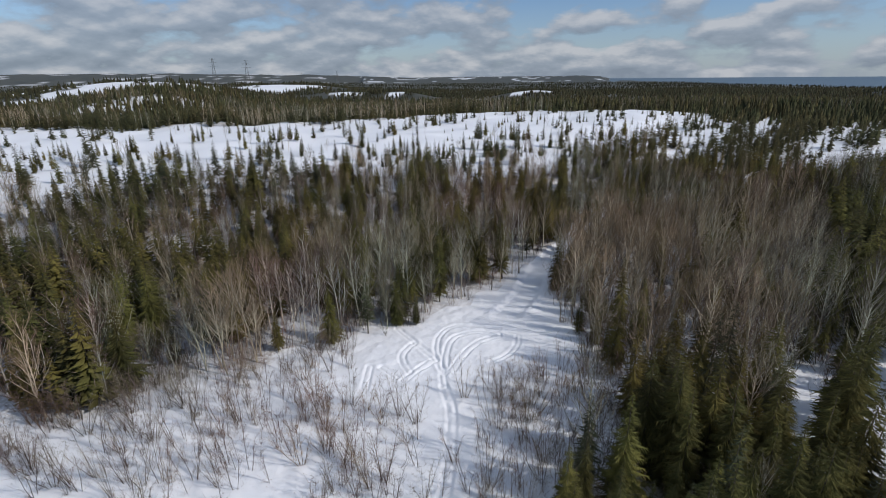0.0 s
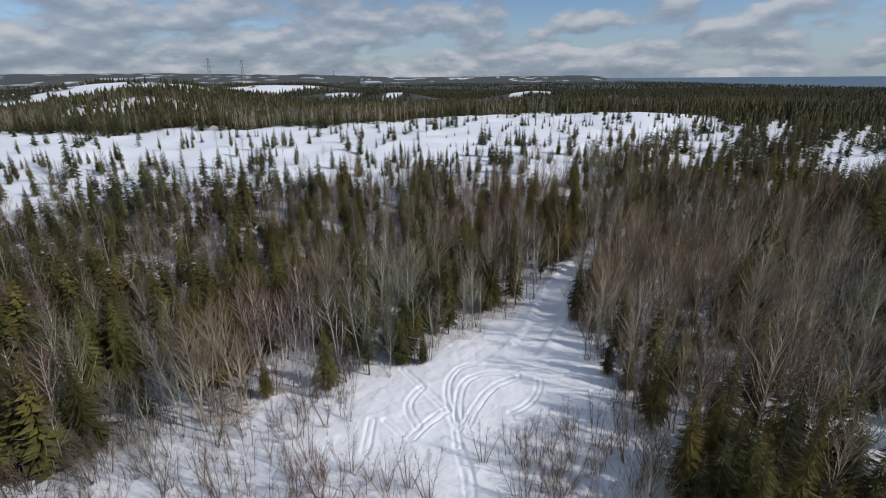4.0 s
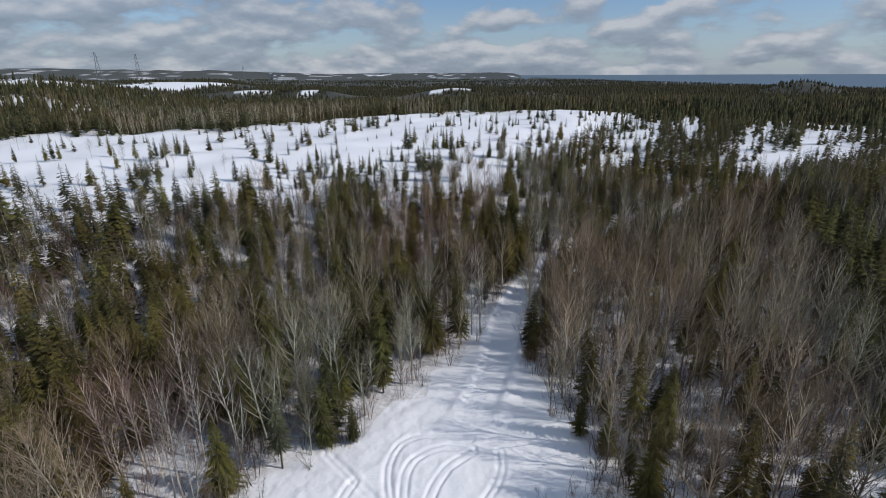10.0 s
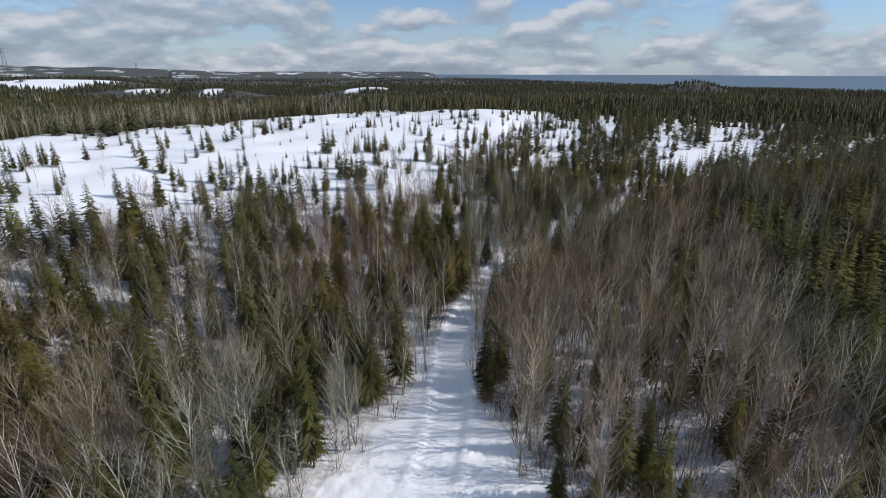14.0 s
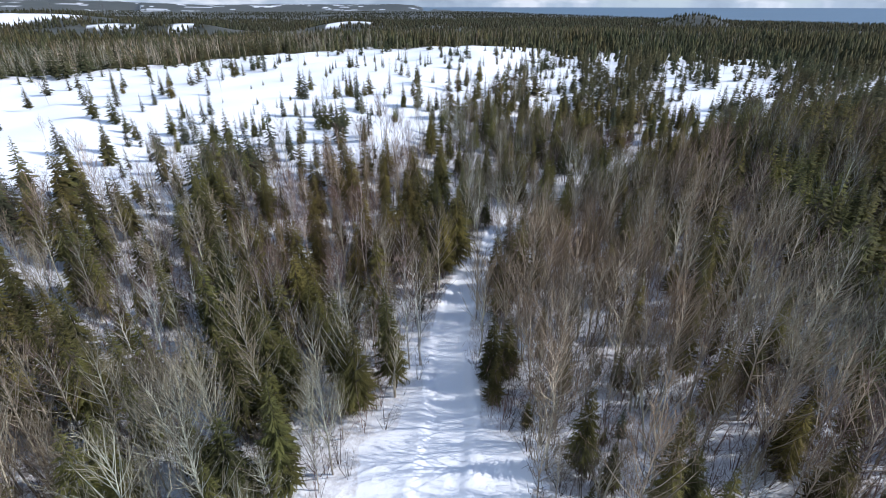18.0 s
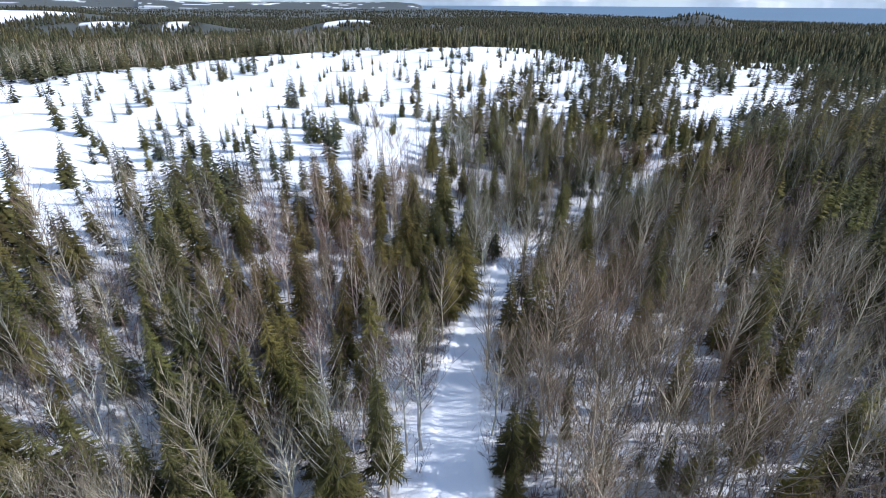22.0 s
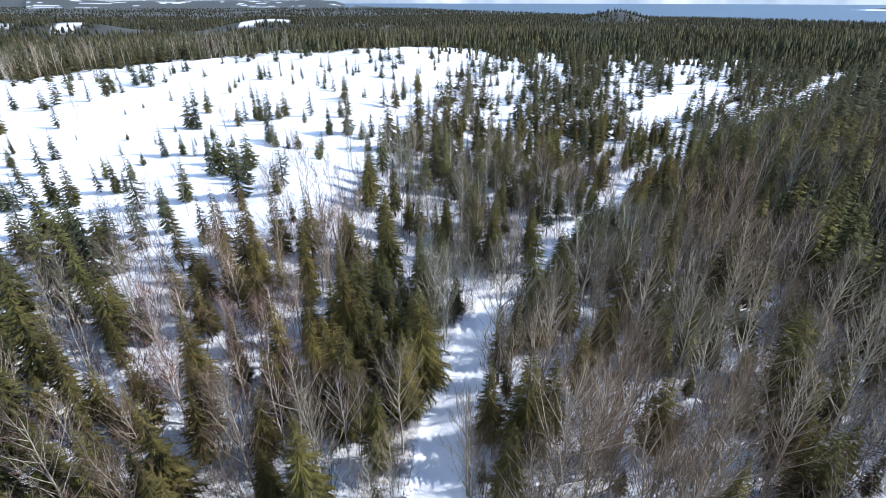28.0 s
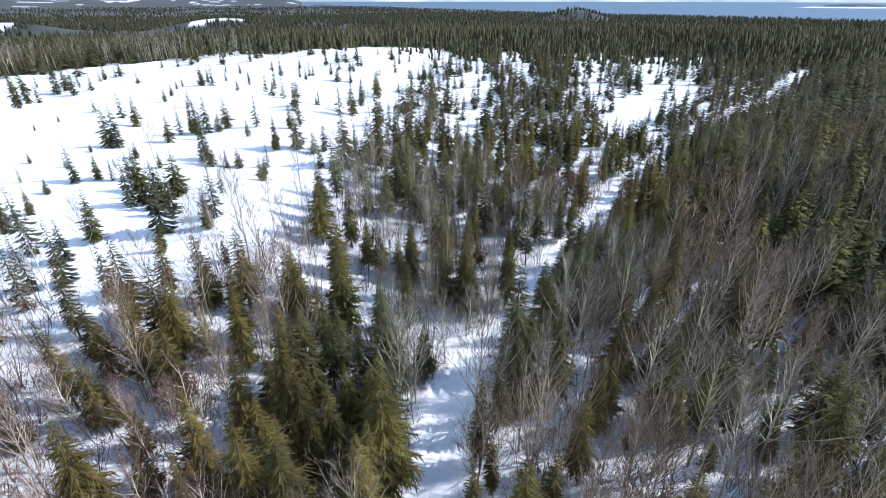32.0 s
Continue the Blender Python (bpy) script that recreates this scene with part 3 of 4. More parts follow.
def broadleaf_shape(seed, limbs, seconds, twigs, spread=0.2, low=0.35, forks=1, thick=1.0, segs=5, limb_w=0.0030, sides=4):
    """Trunk with upswept limbs, and the fine twigs, of a bare tree one unit tall."""
    rng = random.Random(seed)
    trunk, twig = ([], []), ([], [])
    for f in range(forks):
        p = np.array([0.0, 0.0, -0.03]) if forks == 1 else np.array([rng.uniform(-0.015, 0.015), rng.uniform(-0.015, 0.015), -0.03])
        lean = np.array([rng.uniform(-0.05, 0.05), rng.uniform(-0.05, 0.05)]) * (1 if forks == 1 else 3.0)
        tall = 0.97 if f == 0 else rng.uniform(0.72, 0.92)
        spine = [p]
        for k in range(1, segs + 1):
            z = tall * k / segs
            spine.append(np.array([p[0] + lean[0] * z + rng.uniform(-0.011, 0.011), p[1] + lean[1] * z + rng.uniform(-0.011, 0.011), z]))
        rad = [0.0075 * (1 - k / segs) ** 0.8 + 0.0010 for k in range(segs + 1)]
        for k in range(segs):
            cone(spine[k], spine[k + 1], rad[k], rad[k + 1], sides, trunk)
        count = max(3, limbs // forks)
        angle = rng.random() * 6.283
        for k in range(count):
            t = low + (0.95 - low) * (k + rng.random()) / count
            z = t * segs
            i = min(segs - 1, int(z))
            o = spine[i] + (spine[i + 1] - spine[i]) * (z - i)
            o = o * np.array([1, 1, tall]) if f else o
            angle += 2.4 + rng.uniform(-0.5, 0.5)
            v = (t - low) / (1 - low)
            ln = (spread * (1.35 - 1.0 * v) + 0.05) * rng.uniform(0.7, 1.2)
            out = math.tan(radians(rng.uniform(24, 46) - 12 * v))
            d = np.array([math.cos(angle) * out, math.sin(angle) * out, 1.0])
            d = d / np.linalg.norm(d)
            pts = [o]
            for g in range(3):
                pts.append(pts[-1] + d * ln / 3 + np.array([rng.uniform(-0.006, 0.006), rng.uniform(-0.006, 0.006), 0]))
                d = d + np.array([0, 0, 0.16])
                d = d / np.linalg.norm(d)
            w = limb_w * (1.15 - 0.6 * v)
            if sides > 3:
                cone(pts[0], pts[1], w, w * 0.75, 3, trunk)
                cone(pts[1], pts[2], w * 0.75, w * 0.45, 3, trunk)
                cone(pts[2], pts[3], w * 0.45, 0, 3, trunk)
            else:
                blade(pts[0], pts[2], w, trunk, angle)
                blade(pts[1], pts[3], w * 0.8, trunk, angle + 1)
            for m in range(seconds):
                u = 0.15 + 0.85 * (m + rng.random()) / seconds
                g = min(2, int(u * 3))
                s0 = pts[g] + (pts[g + 1] - pts[g]) * (u * 3 - g)
                e = (pts[g + 1] - pts[g]) * 3 / ln
                e = e + np.array([rng.uniform(-0.75, 0.75), rng.uniform(-0.75, 0.75), rng.uniform(0.0, 0.55)])
                e = e / np.linalg.norm(e)
                s1 = s0 + e * ln * rng.uniform(0.28, 0.5) * (1.2 - 0.5 * u)
                blade(s0, s1, 0.0021 * thick, twig, rng.random() * 6)
                for q in range(twigs):
                    h = 0.25 + 0.75 * (q + rng.random()) / twigs
                    n = e + np.array([rng.uniform(-0.8, 0.8), rng.uniform(-0.8, 0.8), rng.uniform(-0.1, 0.7)])
                    t0 = s0 + (s1 - s0) * h
                    blade(t0, t0 + n / np.linalg.norm(n) * rng.uniform(0.028, 0.06), 0.0014 * thick, twig, rng.random() * 6)
    return arrays(trunk), arrays(twig)


def scatter(name, shape, mats, mat_index, spots, label, category):
    """One object of many trees; spots are rows of x, y, z, turn, width, height."""
    V, F = shape
    n, nv = len(spots), len(V)
    if n == 0:
        return None
    c, s = np.cos(spots[:, 3])[:, None], np.sin(spots[:, 3])[:, None]
    w, h = spots[:, 4][:, None], spots[:, 5][:, None]
    X = spots[:, 0][:, None] + w * (c * V[:, 0] - s * V[:, 1])
    Y = spots[:, 1][:, None] + w * (s * V[:, 0] + c * V[:, 1])
    Z = spots[:, 2][:, None] + h * V[:, 2]
    T = (F[None] + (np.arange(n) * nv)[:, None, None]).reshape(-1, 3)
    me = mesh_from(name, np.stack([X, Y, Z], -1).reshape(-1, 3), T, mats, None if mat_index is None else np.tile(mat_index, n))
    return tagged(new(name, me), label, category, kind="stuff")


def joined(*shapes):
    V, F, M, o = [], [], [], 0
    for k, (v, f) in enumerate(shapes):
        V.append(v), F.append(f + o), M.append(np.full(len(f), k))
        o += len(v)
    return (np.concatenate(V), np.concatenate(F)), np.concatenate(M)


def tree_kind(name, label, category, group, parts):
    """A tree one metre tall at the origin: an empty with its parts."""
    root = new(name)
    for pname, (v, f), mat, plabel in parts:
        ob = new(pname, mesh_from(pname, v, f, [mat]))
        ob.parent = root
        tagged(ob, plabel, kind="stuff" if pname == "crown" and "TWIG" in mat.name.upper() else "")
    return tagged(root, label, category, group)


# trees that stand out: x, y, height
SPRUCES_SOUTH = [
    (7.5, 45.1, 9.5), (4.7, 33.6, 9.5), (7.1, 30.1, 9.5), (10.0, 31.6, 9.5), (2.6, 21.9, 9.5), (18.8, 38.0, 9.5), (15.3, 32.7, 9.5), (-62.8, 36.4, 9.5),
    (-52.0, 26.9, 9.5), (-65.8, 50.3, 9.5), (-51.7, 32.6, 9.5), (-43.0, 29.5, 9.5), (-47.4, 37.1, 9.5), (-29.3, 54.4, 9.5), (-27.8, 66.3, 9.5),
    (-47.3, 58.2, 9.5), (-49.3, 55.6, 9.5), (-44.3, 63.3, 9.5), (-41.3, 67.7, 9.5), (-30.3, 57.5, 9.5), (-23.9, 69.8, 9.5), (0.1, 59.1, 9.5), (3.0, 54.0, 9.5),
    (-28.6, 44.0, 6.5), (-20.5, 50.5, 4.0),
]
SPRUCES_MIDDLE = [
    (-26.8, 71.1, 9.5), (-17.9, 75.7, 9.5), (-35.3, 76.1, 9.5), (-32.0, 76.3, 9.5), (-24.1, 90.1, 9.5), (-27.5, 81.3, 9.5), (-30.1, 82.0, 9.5), (-16.2, 100.0, 9.5),
    (-10.9, 82.9, 9.5), (-23.4, 78.7, 9.5), (1.9, 83.6, 9.5), (9.1, 74.0, 9.5), (8.7, 80.8, 9.5), (-0.4, 89.5, 9.5), (-5.2, 66.0, 5.8), (4.7, 110.1, 9),
    (6.6, 106.3, 9), (11.9, 110.9, 9), (-5.4, 102.7, 9),
]
SPRUCES_NORTH = [
    (-7.7, 97.7, 9), (-7.3, 92.9, 9), (-3.7, 93.2, 9), (-10.2, 92.1, 9), (-12.1, 104.8, 9), (-2.6, 104.3, 9), (-19.2, 106.0, 9), (-16.7, 102.4, 9),
    (-20.8, 100.9, 9), (-27.9, 102.6, 9), (-15.9, 94.4, 9), (-17.8, 87.2, 9), (5.6, 87.3, 9), (14.7, 103.6, 9), (9.7, 100.9, 9), (-9.2, 119.8, 9),
    (-6.7, 116.7, 9), (-26.6, 96.9, 9), (-2.8, 84.1, 9), (-13.0, 105.9, 7.8), (-8.2, 111.6, 8.9), (6.3, 114.9, 6.8), (-0.9, 111.5, 8.1), (9.0, 109.6, 7.5), (15.0, 115.9, 8.1),
]
HILL_CENTRE = [
    (-36.3, 140.7, 5.8), (-35.2, 140.9, 6.2), (-37.9, 157.9, 5.2), (-30.2, 152.7, 4.9), (-27.5, 151.8, 6.3), (-26.2, 152.7, 6.2), (-23.7, 155.6, 5.4), (-19.0, 155.3, 6.0),
    (-13.5, 153.5, 4.4), (-12.0, 157.6, 6.0), (-19.5, 146.8, 2.9), (-4.7, 164.5, 7.0), (-2.2, 166.6, 7.2), (1.1, 180.4, 6.0), (5.1, 183.8, 6.9), (6.6, 164.2, 5.0),
    (-33.3, 199.1, 3.5), (-36.8, 189.1, 2.4), (-36.5, 177.6, 2.5), (-22.7, 186.5, 3.5), (-28.0, 216.4, 3.4), (-50.4, 153.7, 1.3),
]
HILL_NORTH = [
    (-49.4, 159.4, 1.3), (-62.8, 177.9, 5.6), (-62.7, 180.5, 5.7), (-61.1, 189.4, 6.5), (-60.2, 191.9, 5.4), (-60.1, 198.2, 4.9), (-59.1, 211.0, 3.9), (-56.5, 214.4, 4.0),
    (-32.4, 137.5, 2.4), (-34.2, 135.0, 2.0), (-29.0, 134.5, 2.4), (-21.3, 135.6, 2.7), (-19.8, 136.1, 3.3), (-16.2, 136.4, 3.8), (-24.3, 138.5, 2.3), (-9.2, 135.5, 3.8),
    (-43.7, 136.1, 1.5), (-39.7, 135.2, 2.1), (-8.9, 168.3, 1.9), (-5.3, 144.2, 4.2), (-37.9, 138.9, 1.3),
]
HILL_WEST = [
    (-98.9, 98.6, 6.3), (-114.9, 89.8, 5.4), (-115.8, 84.5, 11.0), (-106.3, 97.8, 4.9), (-119.9, 70.9, 4.7), (-121.2, 74.8, 4.9), (-92.3, 68.3, 5.9), (-97.6, 80.0, 4.9),
    (-80.6, 94.1, 7.1), (-79.1, 98.4, 5.3), (-84.5, 115.3, 3.0), (-69.5, 126.2, 6.2), (-52.0, 123.7, 4.5), (-96.0, 63.8, 3.1),
]
HILL_BACK = [
    (-69.8, 134.3, 5.0), (-61.7, 139.5, 4.9), (-63.3, 130.6, 3.4), (-57.1, 132.9, 2.9), (-62.7, 134.4, 3.8), (-76.4, 148.6, 3.0), (-81.8, 154.6, 3.2), (-83.5, 174.2, 2.5),
    (-70.4, 167.0, 2.4), (-67.6, 173.4, 3.3), (-61.6, 166.9, 5.0), (-60.8, 172.7, 6.0), (-57.1, 187.2, 5.4), (-29.6, 143.5, 4.2), (-25.7, 145.4, 5.9), (-36.8, 173.4, 2.9),
    (-36.9, 184.3, 2.2), (-32.4, 187.6, 3.6), (-43.2, 131.8, 2.4), (-16.4, 129.6, 3.5), (0.6, 176.2, 5.4), (5.2, 187.1, 5.8), (-33.8, 131.9, 3.3), (-26.4, 130.0, 2.7),
    (-16.4, 133.0, 3.5), (-39.8, 129.5, 2.1), (-50.7, 136.7, 1.3), (11.5, 147.1, 8.5), (28.7, 138.6, 8), (48.2, 131.4, 5.2),
]
HILL_FOOT = [
    (-41.8, 120.6, 4.2), (-39.3, 124.1, 3.3), (-29.8, 124.2, 6.0), (-27.8, 126.9, 4.8), (-20.4, 125.0, 4.2), (-30.9, 116.5, 5.6), (-32.4, 113.6, 4.5), (-45.4, 117.8, 5.1),
    (-48.6, 116.7, 5.0), (-49.8, 113.5, 4.2), (-58.0, 109.3, 5.7), (-50.8, 110.3, 4.7), (-56.5, 115.4, 4.5), (-36.5, 108.2, 4.2), (-26.7, 106.6, 5.3), (-42.7, 124.9, 3.3),
    (-33.4, 109.4, 5.8), (-24.3, 113.3, 3.3), (-18.5, 111.1, 3.1), (-9.9, 117.3, 6.1), (24.2, 126.2, 5.5),
]
BIRCHES = [
    (-12.2, 70.5, 11), (-11.1, 70.9, 10.5), (-35.0, 73.6, 8.5), (-37.0, 73.3, 9), (-31.6, 73.8, 8.5), (-36.1, 70.1, 8), (-34.2, 71.4, 8.5), (-29.2, 41.6, 7.5),
    (-39.9, 34.7, 7), (-29.2, 51.8, 7.5),
]
ASPENS = [
    (-3.2, 73.1, 10), (-1.0, 73.6, 10.5), (-2.5, 70.7, 10), (-2, 70.7, 9.5), (0.8, 75.5, 9.5), (-1.9, 67.5, 9), (31, 86, 10), (24.5, 96.5, 10),
    (3.7, 86, 8), (13, 80, 10),
]
SAPLINGS_EAST = [
    (-22.7, 31.1, 2.2), (-22.1, 32.7, 2.8), (-21.1, 33.8, 2.5), (-20.4, 33.6, 2.9), (-23.7, 30.0, 2.9), (-22.8, 30.1, 1.9), (-22.1, 26.8, 1.8), (-20.7, 26.0, 3.3),
    (-19.8, 27.7, 2.3), (-18.9, 27.9, 2.2), (-16.7, 26.4, 3.6), (-17.3, 28.1, 2.6), (-15.9, 29.3, 3.3), (-17.2, 33.0, 2.7), (-17.2, 33.2, 3.0), (-13.8, 30.8, 2.1),
    (-12.8, 31.4, 2.9), (-11.9, 28.7, 3.4), (-9.2, 30.0, 2.7), (-10.7, 38.0, 3.1), (-9.0, 37.6, 3.0), (-7.0, 31.4, 1.9), (-7.3, 27.4, 3.2), (-6.1, 27.7, 2.9),
    (-5.3, 31.1, 2.3), (-3.9, 28.7, 1.9), (-4.3, 33.4, 3.4), (-4.4, 39.0, 2.7), (-3.6, 32.1, 3.1), (-3.2, 33.5, 3.4), (-2.4, 31.5, 3.1), (-2.0, 42.4, 3.5),
    (-1.9, 32.6, 2.5),
]
SAPLINGS_WEST = [
    (-0.6, 33.3, 2.9), (0.3, 33.2, 2.3), (1.0, 34.5, 2.7), (-14.5, 24.6, 2.5), (-13.7, 24.8, 2.4), (-12.3, 25.2, 2.9), (-10.3, 25.8, 2.9), (-9.2, 26.3, 3.4),
    (-5.8, 28.4, 3.0), (-37.8, 17.1, 3.5), (-40.2, 18.7, 3.3), (-39.4, 19.5, 3.6), (-34.9, 18.5, 3.0), (-35.5, 18.0, 2.1), (-36.0, 18.7, 3.3), (-37.0, 21.9, 3.5),
    (-32.3, 20.2, 3.4), (-33.6, 21.6, 2.8), (-35.5, 22.6, 3.1), (-34.0, 23.5, 2.2), (-29.8, 21.3, 3.3), (-27.5, 21.9, 2.8), (-25.4, 22.1, 2.3), (-31.4, 23.3, 1.9),
    (-26.0, 24.0, 3.3), (-28.7, 28.5, 3.6), (-27.3, 28.5, 2.0), (-27.8, 30.4, 3.2), (-24.9, 29.4, 2.5), (-22.9, 31.2, 2.1), (-19.6, 27.7, 2.3), (-21.8, 23.6, 3.2),
    (-21.8, 26.6, 3.4),
]
KNOWN_SPRUCES = [p for p in SPRUCES_SOUTH + SPRUCES_MIDDLE + SPRUCES_NORTH if line_distance(p[0], p[1], TRAIL) > 2.6]
KNOWN_HILL = HILL_CENTRE + HILL_NORTH + HILL_WEST + HILL_BACK + HILL_FOOT
KNOWN_BARE = BIRCHES + ASPENS


def clear_of(X, Y, known, gap):
    ok = np.ones(X.shape, bool)
    for x, y, _ in known:
        ok &= np.hypot(X - x, Y - y) > gap
    return ok


# where the trees stand
rng = np.random.default_rng(7)


def sow(r0, r1, cell, a0=-72, a1=66):
    g = np.arange(-r1, r1, cell)
    X, Y = np.meshgrid(g, g)
    X, Y = X.ravel() - 8, Y.ravel() + 10
    X, Y = X + rng.uniform(-0.5, 0.5, X.shape) * cell, Y + rng.uniform(-0.5, 0.5, Y.shape) * cell
    az, r = bearing(X, Y)
    keep = (r >= r0) & (r < r1) & (az > a0 + 8 * (r > 150)) & (az < np.where(r < 45, a1, np.where(r < 200, 44, 54))) & (Y > 5)
    X, Y = X[keep], Y[keep]
    s, d, h = covers(X, Y)
    u = rng.random(X.shape) / (cell * cell)
    conifer, broad = u < s, (u >= s) & (u < s + d)
    young = conifer & (np.abs(h - 9.9) < 0.01)
    h = h * rng.uniform(0.55, 1.22, X.shape) * np.where(young, rng.uniform(0.3, 0.95, X.shape), 1.0)
    Z = terrain(X, Y)
    return X, Y, Z, h, conifer, broad


X, Y, Z, H, IS_S, IS_B = sow(14, 150, 1.9)
free = clear_of(X, Y, KNOWN_SPRUCES, 1.8) & clear_of(X, Y, KNOWN_BARE, 1.2) & clear_of(X, Y, KNOWN_HILL, 1.5)
IS_S, IS_B = IS_S & free, IS_B & free
axis = np.minimum(line_distance(X, Y, [(10, 30), (-4, 44), (-8, 80), (6, 104)]), 4 + line_distance(X, Y, [(-30, 48), (-48, 34)]))
hill_open = (front(X, Y) > -4) & (X < 75) & (back(X, Y) < 0)
birchy = (vnoise(X / 9, Y / 9, 201) > 0.62) & (line_distance(X, Y, TRAIL) < 60) & (X < -12)


def nearest(mask, n):
    idx = np.where(mask)[0]
    return idx[np.argsort(axis[idx])[:n]]


near_s = nearest(IS_S & ~hill_open, 300 - len(KNOWN_SPRUCES))
near_b = nearest(IS_B & ~birchy & ~hill_open, 280)
near_w = nearest(IS_B & birchy, 70)
near_h = nearest(IS_S & hill_open, 200)
is_near = np.zeros(X.shape, bool)
for n in (near_s, near_b, near_w, near_h):
    is_near[n] = True

spruces = []
for k, (wh, fan, spread, bare, thin, mat) in enumerate(((46, 9, 0.175, 0.10, 0.95, NEEDLES), (44, 9, 0.195, 0.14, 0.95, NEEDLES), (46, 8, 0.150, 0.16, 0.92, NEEDLES),
                                                        (42, 10, 0.225, 0.06, 0.95, NEEDLES), (38, 7, 0.150, 0.24, 0.72, NEEDLES_GREY))):
    t, c = spruce_shape(10 + k, wh, fan, spread, bare, 10, thin, 0.06)
    spruces.append(tree_kind("spruce_tree", "narrow dark-green spruce standing in the snow" if k < 4 else "thin grey-green spruce with sparse boughs in snow", "tree", "spruces beside the trail",
                             [("trunk", t, SPRUCE_BARK, "grey-brown bark"), ("crown", c, mat, "layered needle boughs")]))
lone = []
for k, (wh, fan, spread, thin, mat) in enumerate(((28, 8, 0.21, 0.95, NEEDLES), (26, 7, 0.19, 0.88, NEEDLES_GREY), (26, 8, 0.26, 0.92, NEEDLES), (24, 6, 0.17, 0.8, NEEDLES_GREY))):
    t, c = spruce_shape(40 + k, wh, fan, spread, 0.06, 5, thin, 0.2)
    lone.append(tree_kind("young_spruce", "small lone spruce on the open snowy hill", "tree", "spruces on the hill",
                          [("trunk", t, SPRUCE_BARK, "grey-brown bark"), ("crown", c, mat, "short needle boughs")]))
aspens, birches = [], []
for k in range(6):
    t, w = broadleaf_shape(60 + k, 26, 8, 4, 0.27 + 0.03 * (k % 3), 0.28 + 0.04 * (k % 2), 1 + (k == 3) + (k == 1), 0.75, 5, 0.0033)
    aspens.append(tree_kind("aspen_tree", "leafless pale grey-brown aspen with upswept branches", "tree", "bare trees beside the trail",
                            [("trunk", t, ASPEN_BARK, "pale greyish trunk and limbs"), ("crown", w, TWIGS, "fine brown twigs")]))
for k in range(3):
    t, w = broadleaf_shape(80 + k, 20, 8, 5, 0.26, 0.40, 1 + (k == 1), 0.7, 5, 0.0032)
    birches.append(tree_kind("birch_tree", "leafless white-barked birch with reddish twigs", "tree", "birches in the wood",
                             [("trunk", t, BIRCH_BARK, "white peeling bark"), ("crown", w, TWIGS_RED, "reddish fine twigs")]))


def stand(kinds, first, x, y, h, k, width=1.0, turn=0.0, tilt=0.0):
    """Sets a tree of that kind at x, y; the first of each kind is the pattern itself."""
    z = float(terrain(np.array([x]), np.array([y]))[0])
    m = Matrix.LocRotScale((x, y, z), Euler((tilt, tilt * 0.6, turn)), (h * width, h * width, h))
    if (id(kinds), k) not in first:
        first.add((id(kinds), k))
        kinds[k].matrix_basis = m
    else:
        ob = kinds[k]
        keep = ob.scale.copy()
        ob.scale = (1, 1, 1)
        copy_thing(ob, m)
        ob.scale = keep


placed = set()
for known, kinds, n in ((KNOWN_SPRUCES, spruces, 4), (KNOWN_HILL, lone, 4), (BIRCHES, birches, 3), (ASPENS, aspens, 6)):
    for i, (x, y, h) in enumerate(known):
        stand(kinds, placed, x, y, h * ((1.1 if y < 55 else 0.86) if kinds is spruces else 1.0), i % n, float(rng.uniform(0.85, 1.12)), float(rng.uniform(0, 6.28)), float(rng.normal(0, 0.025)))
for idx, kinds in ((near_s, spruces), (near_b, aspens), (near_w, birches), (near_h, lone)):
    for i in idx:
        k = int(rng.integers(len(kinds)))
        stand(kinds, placed, float(X[i]), float(Y[i]), float(H[i]), k, float(rng.uniform(0.85, 1.2)), float(rng.uniform(0, 6.28)), float(rng.normal(0, 0.03)))


def spots_of(X, Y, Z, H, mask, squat=1.0):
    n = int(mask.sum())
    return np.stack([X[mask], Y[mask], Z[mask], rng.uniform(0, 6.28, n), H[mask] * squat * rng.uniform(0.85, 1.2, n), H[mask]], -1)


# saplings and shrubs in the clearing
def sapling_kind(seed, stems, spread, bark, twig_mat, name, label, group):
    rng2 = random.Random(seed)
    parts, twig = [], ([], [])
    for k in range(stems):
        out = ([], [])
        a = rng2.random() * 6.283
        lean = spread * rng2.uniform(0.3, 1.0)
        p = np.array([0.03 * math.cos(a), 0.03 * math.sin(a), -0.08])
        tall = rng2.uniform(0.7, 1.0)
        for j in range(3):
            q = p + np.array([math.cos(a) * lean, math.sin(a) * lean, 1.0]) * tall / 3 + np.array([rng2.uniform(-0.03, 0.03), rng2.uniform(-0.03, 0.03), 0])
            cone(p, q, 0.0052 - 0.0014 * j, 0.0038 - 0.0014 * j if j < 2 else 0, 4, out)
            for m in range(9):
                o = p + (q - p) * rng2.random()
                b = a + rng2.uniform(-1.9, 1.9)
                ln = rng2.uniform(0.10, 0.28) * (1.15 - 0.25 * j)
                e = o + np.array([math.cos(b) * 0.7, math.sin(b) * 0.7, rng2.uniform(0.5, 1.1)]) * ln
                blade(o, e, 0.0024, twig, b)
                for g in range(3):
                    o2 = o + (e - o) * rng2.uniform(0.3, 1)
                    blade(o2, o2 + np.array([rng2.uniform(-1, 1), rng2.uniform(-1, 1), rng2.uniform(0.1, 1)]) * 0.085, 0.0016, twig, b + g)
            p = q
        parts.append(("stem", arrays(out), bark, ""))
    parts.append(("crown", arrays(twig), twig_mat, "thin bare twigs"))
    return tree_kind(name, label, "shrub" if stems > 2 else "sapling", group, parts)


